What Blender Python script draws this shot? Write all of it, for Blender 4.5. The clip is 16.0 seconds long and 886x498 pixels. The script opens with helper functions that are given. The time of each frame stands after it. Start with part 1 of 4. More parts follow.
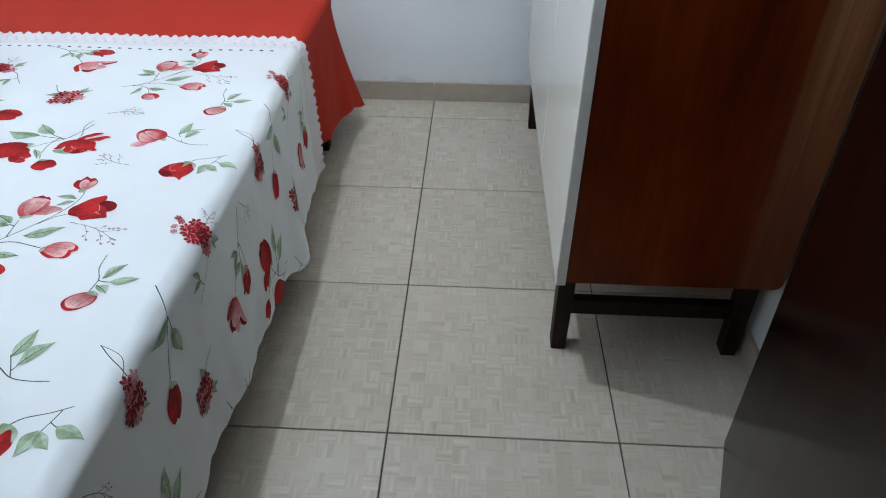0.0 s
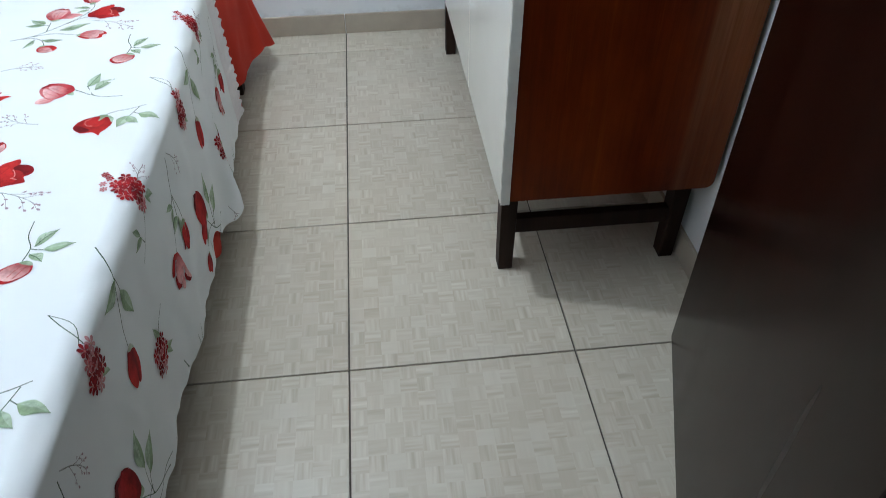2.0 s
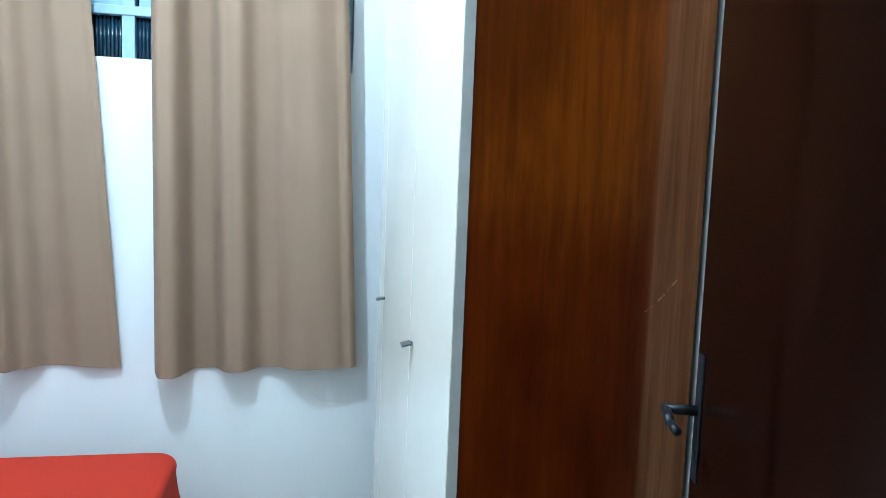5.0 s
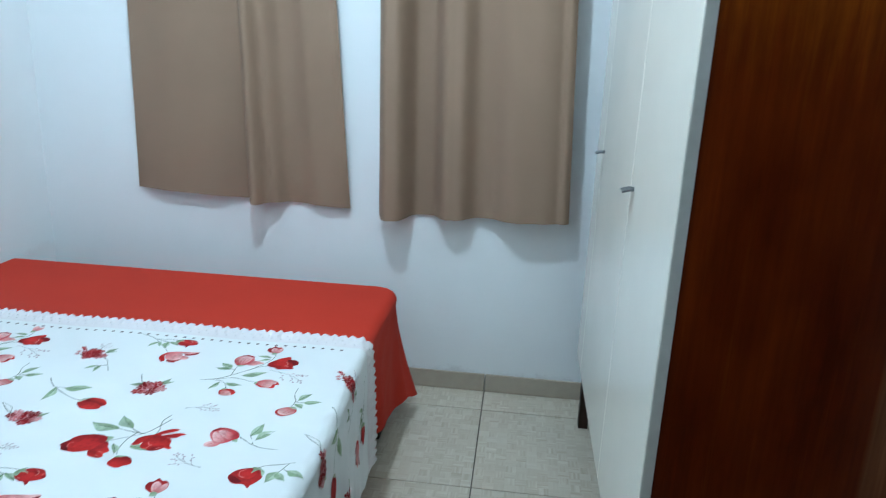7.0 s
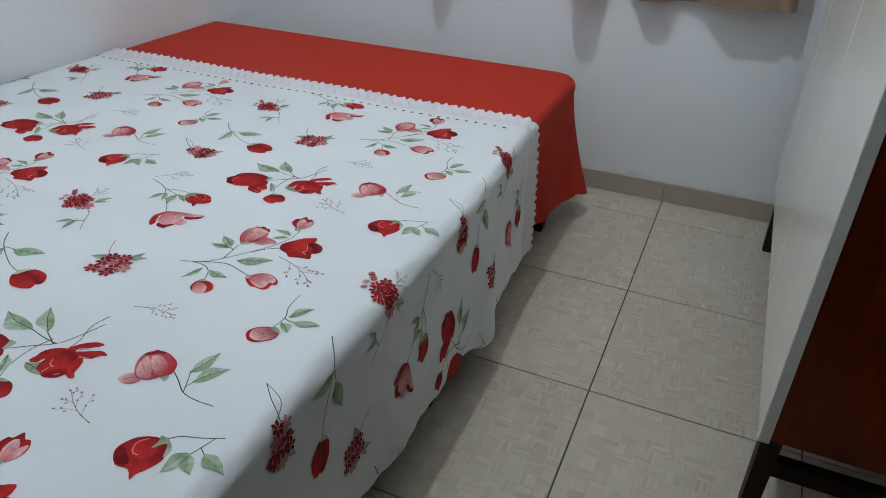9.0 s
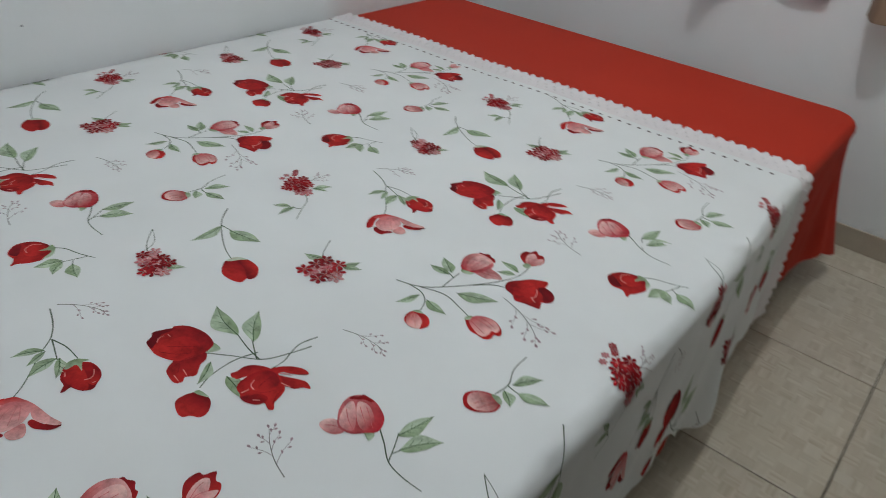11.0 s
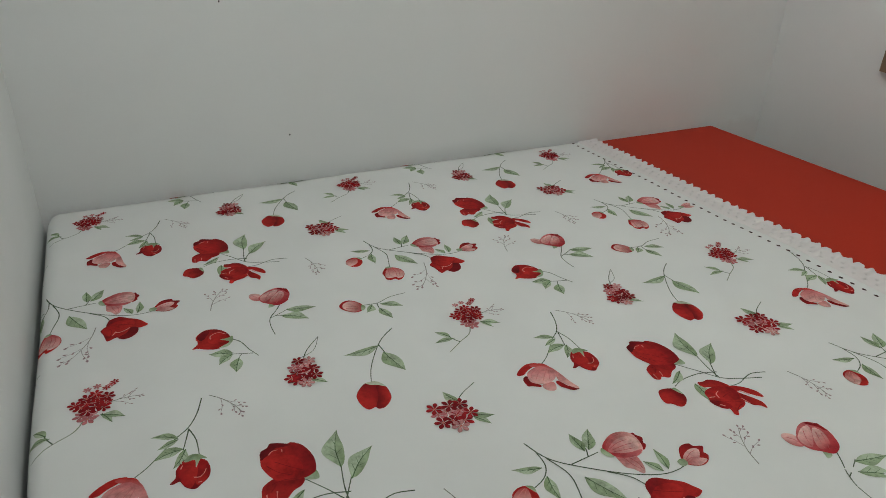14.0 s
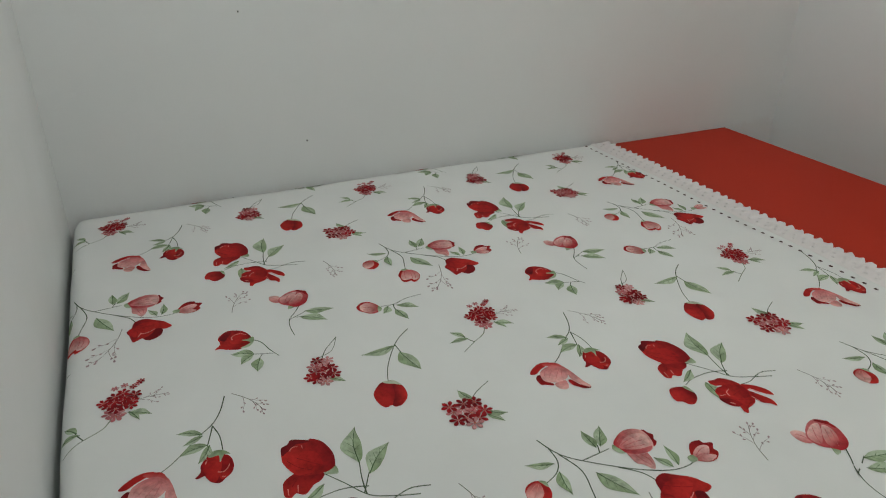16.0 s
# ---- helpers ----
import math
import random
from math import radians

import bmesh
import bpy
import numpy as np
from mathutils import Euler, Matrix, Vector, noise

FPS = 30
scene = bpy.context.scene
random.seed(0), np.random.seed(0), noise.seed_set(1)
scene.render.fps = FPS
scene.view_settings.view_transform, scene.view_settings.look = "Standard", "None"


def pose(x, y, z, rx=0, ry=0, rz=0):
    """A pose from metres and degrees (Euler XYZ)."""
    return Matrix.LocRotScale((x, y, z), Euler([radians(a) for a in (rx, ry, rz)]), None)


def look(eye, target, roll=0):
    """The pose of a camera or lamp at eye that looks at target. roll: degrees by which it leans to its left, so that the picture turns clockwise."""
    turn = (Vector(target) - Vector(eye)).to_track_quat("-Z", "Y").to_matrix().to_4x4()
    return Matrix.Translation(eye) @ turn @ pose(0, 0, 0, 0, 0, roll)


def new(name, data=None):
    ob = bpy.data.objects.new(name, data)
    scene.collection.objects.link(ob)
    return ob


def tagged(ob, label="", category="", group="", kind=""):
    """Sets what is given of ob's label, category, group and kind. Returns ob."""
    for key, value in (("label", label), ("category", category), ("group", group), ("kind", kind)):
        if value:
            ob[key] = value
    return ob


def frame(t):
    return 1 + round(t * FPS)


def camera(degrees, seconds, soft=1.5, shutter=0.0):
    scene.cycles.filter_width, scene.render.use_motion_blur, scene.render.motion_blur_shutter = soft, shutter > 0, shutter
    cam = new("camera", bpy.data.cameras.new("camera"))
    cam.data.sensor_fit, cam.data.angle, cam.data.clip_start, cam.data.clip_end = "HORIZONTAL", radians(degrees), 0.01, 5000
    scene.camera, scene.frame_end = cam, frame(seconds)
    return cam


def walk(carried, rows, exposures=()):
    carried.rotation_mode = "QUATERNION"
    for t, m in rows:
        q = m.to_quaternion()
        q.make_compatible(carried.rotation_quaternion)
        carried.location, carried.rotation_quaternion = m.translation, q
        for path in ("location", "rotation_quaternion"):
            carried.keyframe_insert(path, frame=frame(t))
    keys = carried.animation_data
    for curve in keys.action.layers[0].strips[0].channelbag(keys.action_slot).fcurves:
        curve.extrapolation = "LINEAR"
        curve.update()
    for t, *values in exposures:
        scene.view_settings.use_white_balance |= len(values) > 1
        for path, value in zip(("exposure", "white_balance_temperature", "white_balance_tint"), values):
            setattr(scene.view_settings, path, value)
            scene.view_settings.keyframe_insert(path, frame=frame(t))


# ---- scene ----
cam = camera(65.0, 16.0, soft=0.65, shutter=0.25)
EXPOSE = [(0, 0.7, 5550, 4), (0.5, 0.82, 5650, 4), (1.5, 0.98, 5650, 3), (2.5, 1.0, 5450, 1), (3.5, 1.18, 5200, -4), (4.2, 1.28, 5100, -6), (6.3, 0.92, 4850, -10), (7, 0.72, 5050, -8),
          (8, 0.26, 5500, -4), (8.2, 0.21, 5600, -2), (10.3, 0.05, 6000, 5), (11, -0.05, 6300, 4), (12, -0.26, 6600, 0), (12.8, -0.3, 6900, 1), (16, -0.28, 6900, 1)]
PATH = [
    (0, (0.147, -0.863, 1.101), (0.072, 0.735, -0.1), 0.4),
    (0.5, (0.133, -0.86, 1.083), (0.153, 0.669, -0.206), -0.4),
    (1, (0.126, -0.869, 1.073), (0.205, 0.617, -0.263), -0.4),
    (1.5, (0.113, -0.873, 1.067), (0.231, 0.582, -0.3), -1.1),
    (2, (0.098, -0.865, 1.083), (0.248, 0.613, -0.255), -0.5),
    (2.5, (0.104, -0.856, 1.129), (0.267, 0.785, -0.002), 0.3),
    (3, (0.117, -0.847, 1.196), (0.355, 0.942, 0.333), 1.0),
    (3.5, (0.127, -0.859, 1.248), (0.46, 1.042, 0.725), 1.4),
    (4, (0.124, -0.876, 1.293), (0.5, 1.066, 0.994), 1.6),
    (4.2, (0.098, -0.899, 1.318), (0.504, 1.051, 1.136), 1.8),
    (6.3, (0.084, -0.894, 1.286), (0.157, 1.08, 0.973), 2.2),
    (6.5, (0.082, -0.885, 1.267), (0.061, 1.076, 0.875), 1.6),
    (7, (0.081, -0.869, 1.219), (-0.127, 1.045, 0.676), 2.4),
    (7.5, (0.12, -0.85, 1.186), (-0.358, 0.965, 0.497), 2.3),
    (8, (0.162, -0.839, 1.141), (-0.537, 0.813, 0.258), 1.2),
    (8.2, (0.177, -0.828, 1.129), (-0.568, 0.788, 0.217), 1.3),
    (10.3, (0.033, -0.753, 1.063), (-0.487, 0.779, -0.113), 3.7),
    (10.5, (0.003, -0.746, 1.072), (-0.603, 0.764, -0.091), 5.1),
    (11, (-0.066, -0.682, 1.079), (-1.085, 0.635, -0.029), 5.2),
    (11.5, (-0.063, -0.525, 1.085), (-1.352, 0.562, 0.01), 7.5),
    (12, (-0.037, -0.485, 1.106), (-1.453, 0.472, 0.069), 4.4),
    (12.5, (-0.03, -0.471, 1.109), (-1.544, 0.36, 0.101), 2.3),
    (13, (-0.032, -0.465, 1.116), (-1.587, 0.325, 0.137), 1.0),
    (13.5, (-0.032, -0.472, 1.118), (-1.598, 0.364, 0.196), 1.4),
    (14, (-0.029, -0.487, 1.118), (-1.635, 0.291, 0.216), 1.4),
    (14.5, (-0.019, -0.489, 1.114), (-1.632, 0.251, 0.193), 0.6),
    (15, (-0.006, -0.479, 1.117), (-1.581, 0.344, 0.2), 1.1),
    (15.5, (-0.001, -0.486, 1.113), (-1.58, 0.284, 0.159), 0.4),
    (16, (-0.005, -0.495, 1.129), (-1.635, 0.243, 0.234), 0.4),
]
walk(cam, [(t, look(eye, target, roll)) for t, eye, target, roll in PATH], EXPOSE)

# ---- world and light ----
H = 0.48                      # height of the made bed
WX0, WX1 = -1.682, 0.756       # side walls
WY0, WY1 = -0.682, 1.517      # door wall and window wall
CEIL = 2.62
world = bpy.data.worlds.new("night")
scene.world = world
world.use_nodes = True
world.node_tree.nodes["Background"].inputs[0].default_value = (0.02, 0.03, 0.05, 1)
world.node_tree.nodes["Background"].inputs[1].default_value = 0.3
LAMP = Vector((-0.46, 0.40, 2.40))
ld = bpy.data.lights.new("bulb_light", "POINT")
ld.energy, ld.shadow_soft_size, ld.color = 32.0, 0.022, (0.93, 0.97, 1.0)
new("bulb_light", ld).location = LAMP
# unseen fill added out in the hall; no fixture stands there
hl = bpy.data.lights.new("hall_fill", "POINT")
hl.energy, hl.shadow_soft_size, hl.color = 1.6, 0.06, (1.0, 0.95, 0.86)
new("hall_fill", hl).location = (0.3, -2.0, 2.35)


# ---- materials ----
class Nodes:
    """A material's node tree with short calls."""

    def __init__(self, name, rough=0.5, metal=0.0, spec=0.5, coat=0.0):
        self.mat = bpy.data.materials.new(name)
        self.mat.use_nodes = True
        self.tree = self.mat.node_tree
        self.bsdf = self.tree.nodes["Principled BSDF"]
        for key, value in (("Roughness", rough), ("Metallic", metal), ("Specular IOR Level", spec), ("Coat Weight", coat)):
            self.bsdf.inputs[key].default_value = value

    def add(self, kind, **values):
        node = self.tree.nodes.new("ShaderNode" + kind)
        for key, value in values.items():
            if key in node.inputs:
                node.inputs[key].default_value = value
            else:
                setattr(node, key, value)
        return node

    def link(self, a, b):
        self.tree.links.new(a, b)

    def coords(self, scale=(1, 1, 1), space="Object"):
        tc, mp = self.add("TexCoord"), self.add("Mapping")
        mp.inputs["Scale"].default_value = scale
        self.link(tc.outputs[space], mp.inputs["Vector"])
        return mp.outputs["Vector"]

    def noise(self, vec, scale, detail=4.0, rough=0.55):
        n = self.add("TexNoise", Scale=scale, Detail=detail, Roughness=rough)
        self.link(vec, n.inputs["Vector"])
        return n.outputs["Fac"]

    def ramp(self, fac, stops):
        r = self.add("ValToRGB")
        els = r.color_ramp.elements
        while len(els) < len(stops):
            els.new(0.5)
        for el, (pos, col) in zip(els, stops):
            el.position, el.color = pos, (*col, 1)
        self.link(fac, r.inputs["Fac"])
        return r.outputs["Color"]

    def mix(self, fac, a, b, mode="MIX"):
        m = self.add("Mix", data_type="RGBA", blend_type=mode)
        for sock, val in ((m.inputs[0], fac), (m.inputs[6], a), (m.inputs[7], b)):
            if hasattr(val, "is_linked"):
                self.link(val, sock)
            else:
                sock.default_value = val if not isinstance(val, tuple) else (*val, 1)
        return m.outputs[2]

    def math(self, op, a, b=0.0):
        m = self.add("Math", operation=op)
        for sock, val in ((m.inputs[0], a), (m.inputs[1], b)):
            if hasattr(val, "is_linked"):
                self.link(val, sock)
            else:
                sock.default_value = val
        return m.outputs[0]

    def colour(self, out):
        self.link(out, self.bsdf.inputs["Base Color"])
        return self

    def bump(self, fac, strength=0.2, distance=0.002):
        b = self.add("Bump", Strength=strength, Distance=distance)
        self.link(fac, b.inputs["Height"])
        self.link(b.outputs["Normal"], self.bsdf.inputs["Normal"])
        return self

    def roughen(self, fac, low, high):
        m = self.add("MapRange")
        m.inputs["To Min"].default_value, m.inputs["To Max"].default_value = low, high
        self.link(fac, m.inputs["Value"])
        self.link(m.outputs["Result"], self.bsdf.inputs["Roughness"])
        return self


def plain(name, col, rough=0.5, metal=0.0, vary=0.12, scale=30.0, bump=0.08, spec=0.5, coat=0.0):
    n = Nodes(name, rough, metal, spec, coat)
    f = n.noise(n.coords(), scale)
    n.colour(n.ramp(f, [(0.3, tuple(c * (1 - vary) for c in col)), (0.7, tuple(min(1, c * (1 + vary)) for c in col))]))
    return n.bump(f, bump).mat


def wall_material(name, col):
    n = Nodes(name, 0.55, spec=0.3)
    v = n.coords(space="Object")
    big, fine = n.noise(v, 2.2, 6, 0.6), n.noise(v, 160, 3)
    base = n.ramp(big, [(0.34, tuple(c * d for c, d in zip(col, (0.94, 0.95, 0.94)))), (0.52, tuple(c * 0.98 for c in col)), (0.68, col)])
    scuff = n.ramp(n.noise(v, 7, 6, 0.7), [(0.68, (1, 1, 1)), (0.8, (0.9, 0.87, 0.85))])
    return n.colour(n.mix(1.0, base, scuff, "MULTIPLY")).bump(n.math("ADD", n.math("MULTIPLY", fine, 0.4), n.noise(v, 25, 4)), 0.16, 0.002).mat


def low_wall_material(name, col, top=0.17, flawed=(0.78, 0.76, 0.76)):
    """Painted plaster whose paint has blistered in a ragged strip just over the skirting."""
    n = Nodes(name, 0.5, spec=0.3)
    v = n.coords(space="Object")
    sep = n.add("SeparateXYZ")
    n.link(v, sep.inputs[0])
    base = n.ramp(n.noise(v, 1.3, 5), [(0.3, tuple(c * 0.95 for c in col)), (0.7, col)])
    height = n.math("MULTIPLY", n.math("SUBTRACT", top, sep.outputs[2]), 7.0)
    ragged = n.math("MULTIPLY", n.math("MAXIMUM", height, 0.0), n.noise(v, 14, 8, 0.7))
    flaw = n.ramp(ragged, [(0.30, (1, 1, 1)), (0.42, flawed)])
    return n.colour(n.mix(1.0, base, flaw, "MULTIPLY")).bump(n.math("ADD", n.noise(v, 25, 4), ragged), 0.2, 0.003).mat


def wood_material(name, dark, light, rough=0.3, axis=2, fine=55.0, coat=0.3, scratch=True, spec=0.4, figure=0.0):
    n = Nodes(name, rough, spec=spec, coat=coat)
    n.bsdf.inputs["Coat Roughness"].default_value = 0.22
    sc = [1.0, 1.0, 1.0]
    sc[axis] = 0.05
    v = n.coords(tuple(sc))
    broad, grain, streak = n.noise(n.coords(tuple(0.12 if k == axis else 1.0 for k in range(3))), 7, 4, 0.6), n.noise(v, fine, 5, 0.65), n.noise(v, 160, 3)
    m = n.math("ADD", n.math("MULTIPLY", broad, 0.55), n.math("MULTIPLY", grain, 0.45))
    col = n.ramp(m, [(0.32, dark), (0.5, tuple((a + b) / 2 for a, b in zip(dark, light))), (0.68, light)])
    col = n.mix(0.12, col, n.ramp(streak, [(0.35, (0.3, 0.3, 0.3)), (0.6, (1, 1, 1))]), "MULTIPLY")
    if scratch:
        w = n.coords((1.0, 1.0, 0.35))
        col = n.mix(n.ramp(n.noise(w, 22, 7, 0.75), [(0.70, (0, 0, 0)), (0.76, (0.3, 0.3, 0.3))]), col, tuple(min(1, 2.0 * c + 0.05) for c in light))
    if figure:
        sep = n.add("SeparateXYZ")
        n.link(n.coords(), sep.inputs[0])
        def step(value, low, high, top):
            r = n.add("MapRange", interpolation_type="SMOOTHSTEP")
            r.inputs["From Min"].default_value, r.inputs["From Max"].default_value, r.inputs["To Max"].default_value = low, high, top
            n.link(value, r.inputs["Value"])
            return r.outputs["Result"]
        # ochre heartwood figure running down in ragged tongues, toned up for the top's stronger light
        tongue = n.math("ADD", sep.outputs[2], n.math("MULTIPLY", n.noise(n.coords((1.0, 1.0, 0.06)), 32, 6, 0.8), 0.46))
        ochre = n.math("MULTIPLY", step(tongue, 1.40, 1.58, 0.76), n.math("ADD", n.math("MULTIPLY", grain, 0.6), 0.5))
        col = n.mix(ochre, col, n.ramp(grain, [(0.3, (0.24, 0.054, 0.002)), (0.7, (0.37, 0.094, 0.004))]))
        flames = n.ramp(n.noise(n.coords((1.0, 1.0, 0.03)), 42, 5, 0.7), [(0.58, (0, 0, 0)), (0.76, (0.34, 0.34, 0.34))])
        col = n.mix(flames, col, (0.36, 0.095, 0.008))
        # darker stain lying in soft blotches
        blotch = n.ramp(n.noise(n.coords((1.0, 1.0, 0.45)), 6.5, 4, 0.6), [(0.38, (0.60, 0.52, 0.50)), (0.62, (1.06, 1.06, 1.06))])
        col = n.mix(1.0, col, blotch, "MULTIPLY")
        # paler band along the back edge; dimmer light lower down is painted into its fade
        back_band = step(n.math("ADD", sep.outputs[0], n.math("MULTIPLY", n.noise(v, 3, 3), 0.012)), figure, figure + 0.014, 0.80)
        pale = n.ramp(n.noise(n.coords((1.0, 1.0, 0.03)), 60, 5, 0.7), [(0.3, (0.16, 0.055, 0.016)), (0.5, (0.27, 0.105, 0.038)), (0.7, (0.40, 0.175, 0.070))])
        col = n.mix(n.math("MULTIPLY", back_band, n.math("ADD", step(sep.outputs[2], 0.3, 0.85, 0.75), 0.25)), col, pale)
    n.colour(col)
    n.roughen(n.noise(v, 12, 4), rough * 0.75, rough * 1.35)
    return n.bump(grain, 0.06, 0.001).mat


def tile_material():
    """Glazed beige floor tile with a printed basket weave of short straw strokes."""
    n = Nodes("floor_tile_glaze", 0.26, spec=0.5)
    tc = n.add("NewGeometry")
    sep = n.add("SeparateXYZ")
    n.link(tc.outputs["Position"], sep.inputs[0])
    block = 0.0322
    cells = [n.math("FLOOR", n.math("DIVIDE", sep.outputs[k], block)) for k in (0, 1)]
    odd = n.math("ABSOLUTE", n.math("MODULO", n.math("ADD", cells[0], cells[1]), 2.0))
    strokes = []
    for k in (0, 1):
        comb = n.add("CombineXYZ")
        n.link(n.math("MULTIPLY", sep.outputs[k], 115.0), comb.inputs[0])
        n.link(n.math("MULTIPLY", cells[1 - k], 5.3), comb.inputs[1])
        n.link(n.math("MULTIPLY", sep.outputs[1 - k], 9.0), comb.inputs[2])
        strokes.append(n.noise(comb.outputs[0], 1.0, 2, 0.45))
    m = n.add("Mix", data_type="FLOAT")
    n.link(odd, m.inputs[0])
    n.link(strokes[0], m.inputs[2])
    n.link(strokes[1], m.inputs[3])
    weave = m.outputs[0]
    comb = n.add("CombineXYZ")
    n.link(cells[0], comb.inputs[0])
    n.link(cells[1], comb.inputs[1])
    white = n.add("TexWhiteNoise", noise_dimensions="3D")
    n.link(comb.outputs[0], white.inputs["Vector"])
    col = n.ramp(weave, [(0.28, (0.440, 0.371, 0.284)), (0.5, (0.528, 0.458, 0.363)), (0.74, (0.625, 0.565, 0.473))])
    col = n.mix(n.ramp(white.outputs["Value"], [(0.2, (0, 0, 0)), (1.0, (0.85, 0.85, 0.85))]), col, n.ramp(white.outputs["Color"], [(0.2, (0.48, 0.411, 0.320)), (0.62, (0.54, 0.471, 0.375)), (0.95, (0.59, 0.530, 0.442))]))
    cloud = n.noise(tc.outputs["Position"], 2.6, 5)
    col = n.mix(1.0, col, n.ramp(cloud, [(0.3, (0.90, 0.90, 0.90)), (0.7, (1, 1, 1))]), "MULTIPLY")
    info = n.add("ObjectInfo")
    col = n.mix(1.0, col, n.ramp(info.outputs["Random"], [(0, (0.94, 0.94, 0.94)), (1, (1, 1, 1))]), "MULTIPLY")
    n.colour(col).roughen(n.noise(tc.outputs["Position"], 9, 2), 0.27, 0.36)
    return n.bump(weave, 0.05, 0.001).mat


def cloth_material(name, col, weave=900.0, rough=0.85, sheen=0.2, vary=0.06, trans=0.0):
    n = Nodes(name, rough, spec=0.2)
    n.bsdf.inputs["Sheen Weight"].default_value = sheen
    v = n.coords()
    f, big = n.noise(v, weave, 2), n.noise(v, 5, 5)
    n.colour(n.ramp(big, [(0.3, tuple(c * (1 - vary) for c in col)), (0.7, col)]))
    return n.bump(n.math("ADD", n.math("MULTIPLY", f, 0.5), n.noise(v, 22, 5)), 0.15, 0.002).mat


def print_material():
    """Dye printed into the cotton: the colour lies in the mesh's own colour layer."""
    n = Nodes("printed_dye", 0.85, spec=0.2)
    at = n.add("VertexColor", layer_name="dye")
    v = n.coords()
    wash = n.ramp(n.noise(v, 55, 6, 0.72), [(0.32, (0.52, 0.52, 0.52)), (0.5, (0.85, 0.85, 0.85)), (0.68, (1.10, 1.10, 1.10))])
    return n.colour(n.mix(1.0, at.outputs["Color"], wash, "MULTIPLY")).mat


WALL = wall_material("white_wall_paint", (0.795, 0.805, 0.815))
LOW_WALL = low_wall_material("blistered_wall_paint", (0.795, 0.805, 0.815))
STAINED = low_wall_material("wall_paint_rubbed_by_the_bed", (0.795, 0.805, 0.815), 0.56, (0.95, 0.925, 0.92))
CEILING = wall_material("ceiling_paint", (0.80, 0.80, 0.80))
TILE = tile_material()
GROUT = plain("dark_grout", (0.10, 0.082, 0.065), 0.9, vary=0.3, scale=60)
SKIRT = plain("skirting_tile_glaze", (0.40, 0.34, 0.27), 0.35, vary=0.08, scale=14)
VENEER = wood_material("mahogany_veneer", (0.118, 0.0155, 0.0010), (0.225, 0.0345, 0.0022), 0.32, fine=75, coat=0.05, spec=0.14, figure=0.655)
SCRATCH = plain("scratched_lacquer", (0.36, 0.17, 0.055), 0.7, vary=0.7, scale=220)
DOORWOOD = wood_material("dark_stained_wood", (0.0014, 0.0005, 0.0003), (0.018, 0.0060, 0.0038), 0.23, fine=26, coat=0.0, spec=0.10)
LEGWOOD = wood_material("dark_leg_wood", (0.012, 0.006, 0.004), (0.034, 0.018, 0.012), 0.5, coat=0.0, scratch=False, spec=0.12)
LAMINATE = plain("cream_laminate", (0.80, 0.775, 0.70), 0.16, vary=0.03, scale=4, bump=0.01)
LAMEDGE = plain("pale_laminate_edge", (0.72, 0.70, 0.65), 0.4, vary=0.06, scale=30)
METAL = plain("dark_metal", (0.035, 0.038, 0.045), 0.45, 0.6, vary=0.2, scale=60)
CHROME = plain("bright_metal", (0.13, 0.133, 0.14), 0.3, 0.7, vary=0.15, scale=60)
STEEL = plain("worn_steel", (0.06, 0.065, 0.075), 0.42, 0.8, vary=0.2, scale=60)
COTTON = cloth_material("white_cotton", (0.712, 0.715, 0.715))
RED = cloth_material("red_polyester", (0.43, 0.030, 0.014), 700, 0.85, 0.0, 0.05)
LACE = cloth_material("white_lace", (0.70, 0.655, 0.665), 400, 0.9)
HOLE = plain("eyelet_shadow_cloth", (0.045, 0.014, 0.016), 0.95, vary=0.1)
TAUPE = cloth_material("taupe_curtain_cloth", (0.26, 0.176, 0.120), 800, 0.9, 0.03, 0.05)
MATTRESS = cloth_material("mattress_ticking", (0.55, 0.50, 0.46))
DYE = print_material()
BLUEMETAL = plain("blue_grey_paint", (0.30, 0.42, 0.50), 0.4, vary=0.1, scale=20)
RIBGLASS = plain("dark_ribbed_glass", (0.012, 0.03, 0.05), 0.12, vary=0.2, scale=20, bump=0.02)
FROST = plain("frosted_glass", (0.25, 0.36, 0.42), 0.25, vary=0.1, scale=20)
bulb = Nodes("lit_bulb", 0.3)
bulb.bsdf.inputs["Emission Color"].default_value = (0.93, 0.97, 1, 1)
bulb.bsdf.inputs["Emission Strength"].default_value = 6.0
BULB = bulb.colour(bulb.ramp(bulb.noise(bulb.coords(), 5), [(0, (0.8, 0.8, 0.8)), (1, (0.85, 0.85, 0.85))])).mat


# ---- building helpers ----
def mesh_of(name, bm, material, smooth=False):
    me = bpy.data.meshes.new(name)
    if smooth:
        for face in bm.faces:
            face.smooth = True
    bm.normal_update()
    bm.to_mesh(me)
    bm.free()
    for m in material if isinstance(material, list) else [material]:
        me.materials.append(m)
    return me


def part(name, bm, material, parent=None, label="", smooth=False):
    ob = new(name, mesh_of(name, bm, material, smooth))
    if parent:
        ob.parent = parent
    if label:
        ob["label"] = label
    return ob


def thing(name, label, category, group="", kind=""):
    return tagged(new(name), label, category, group, kind)


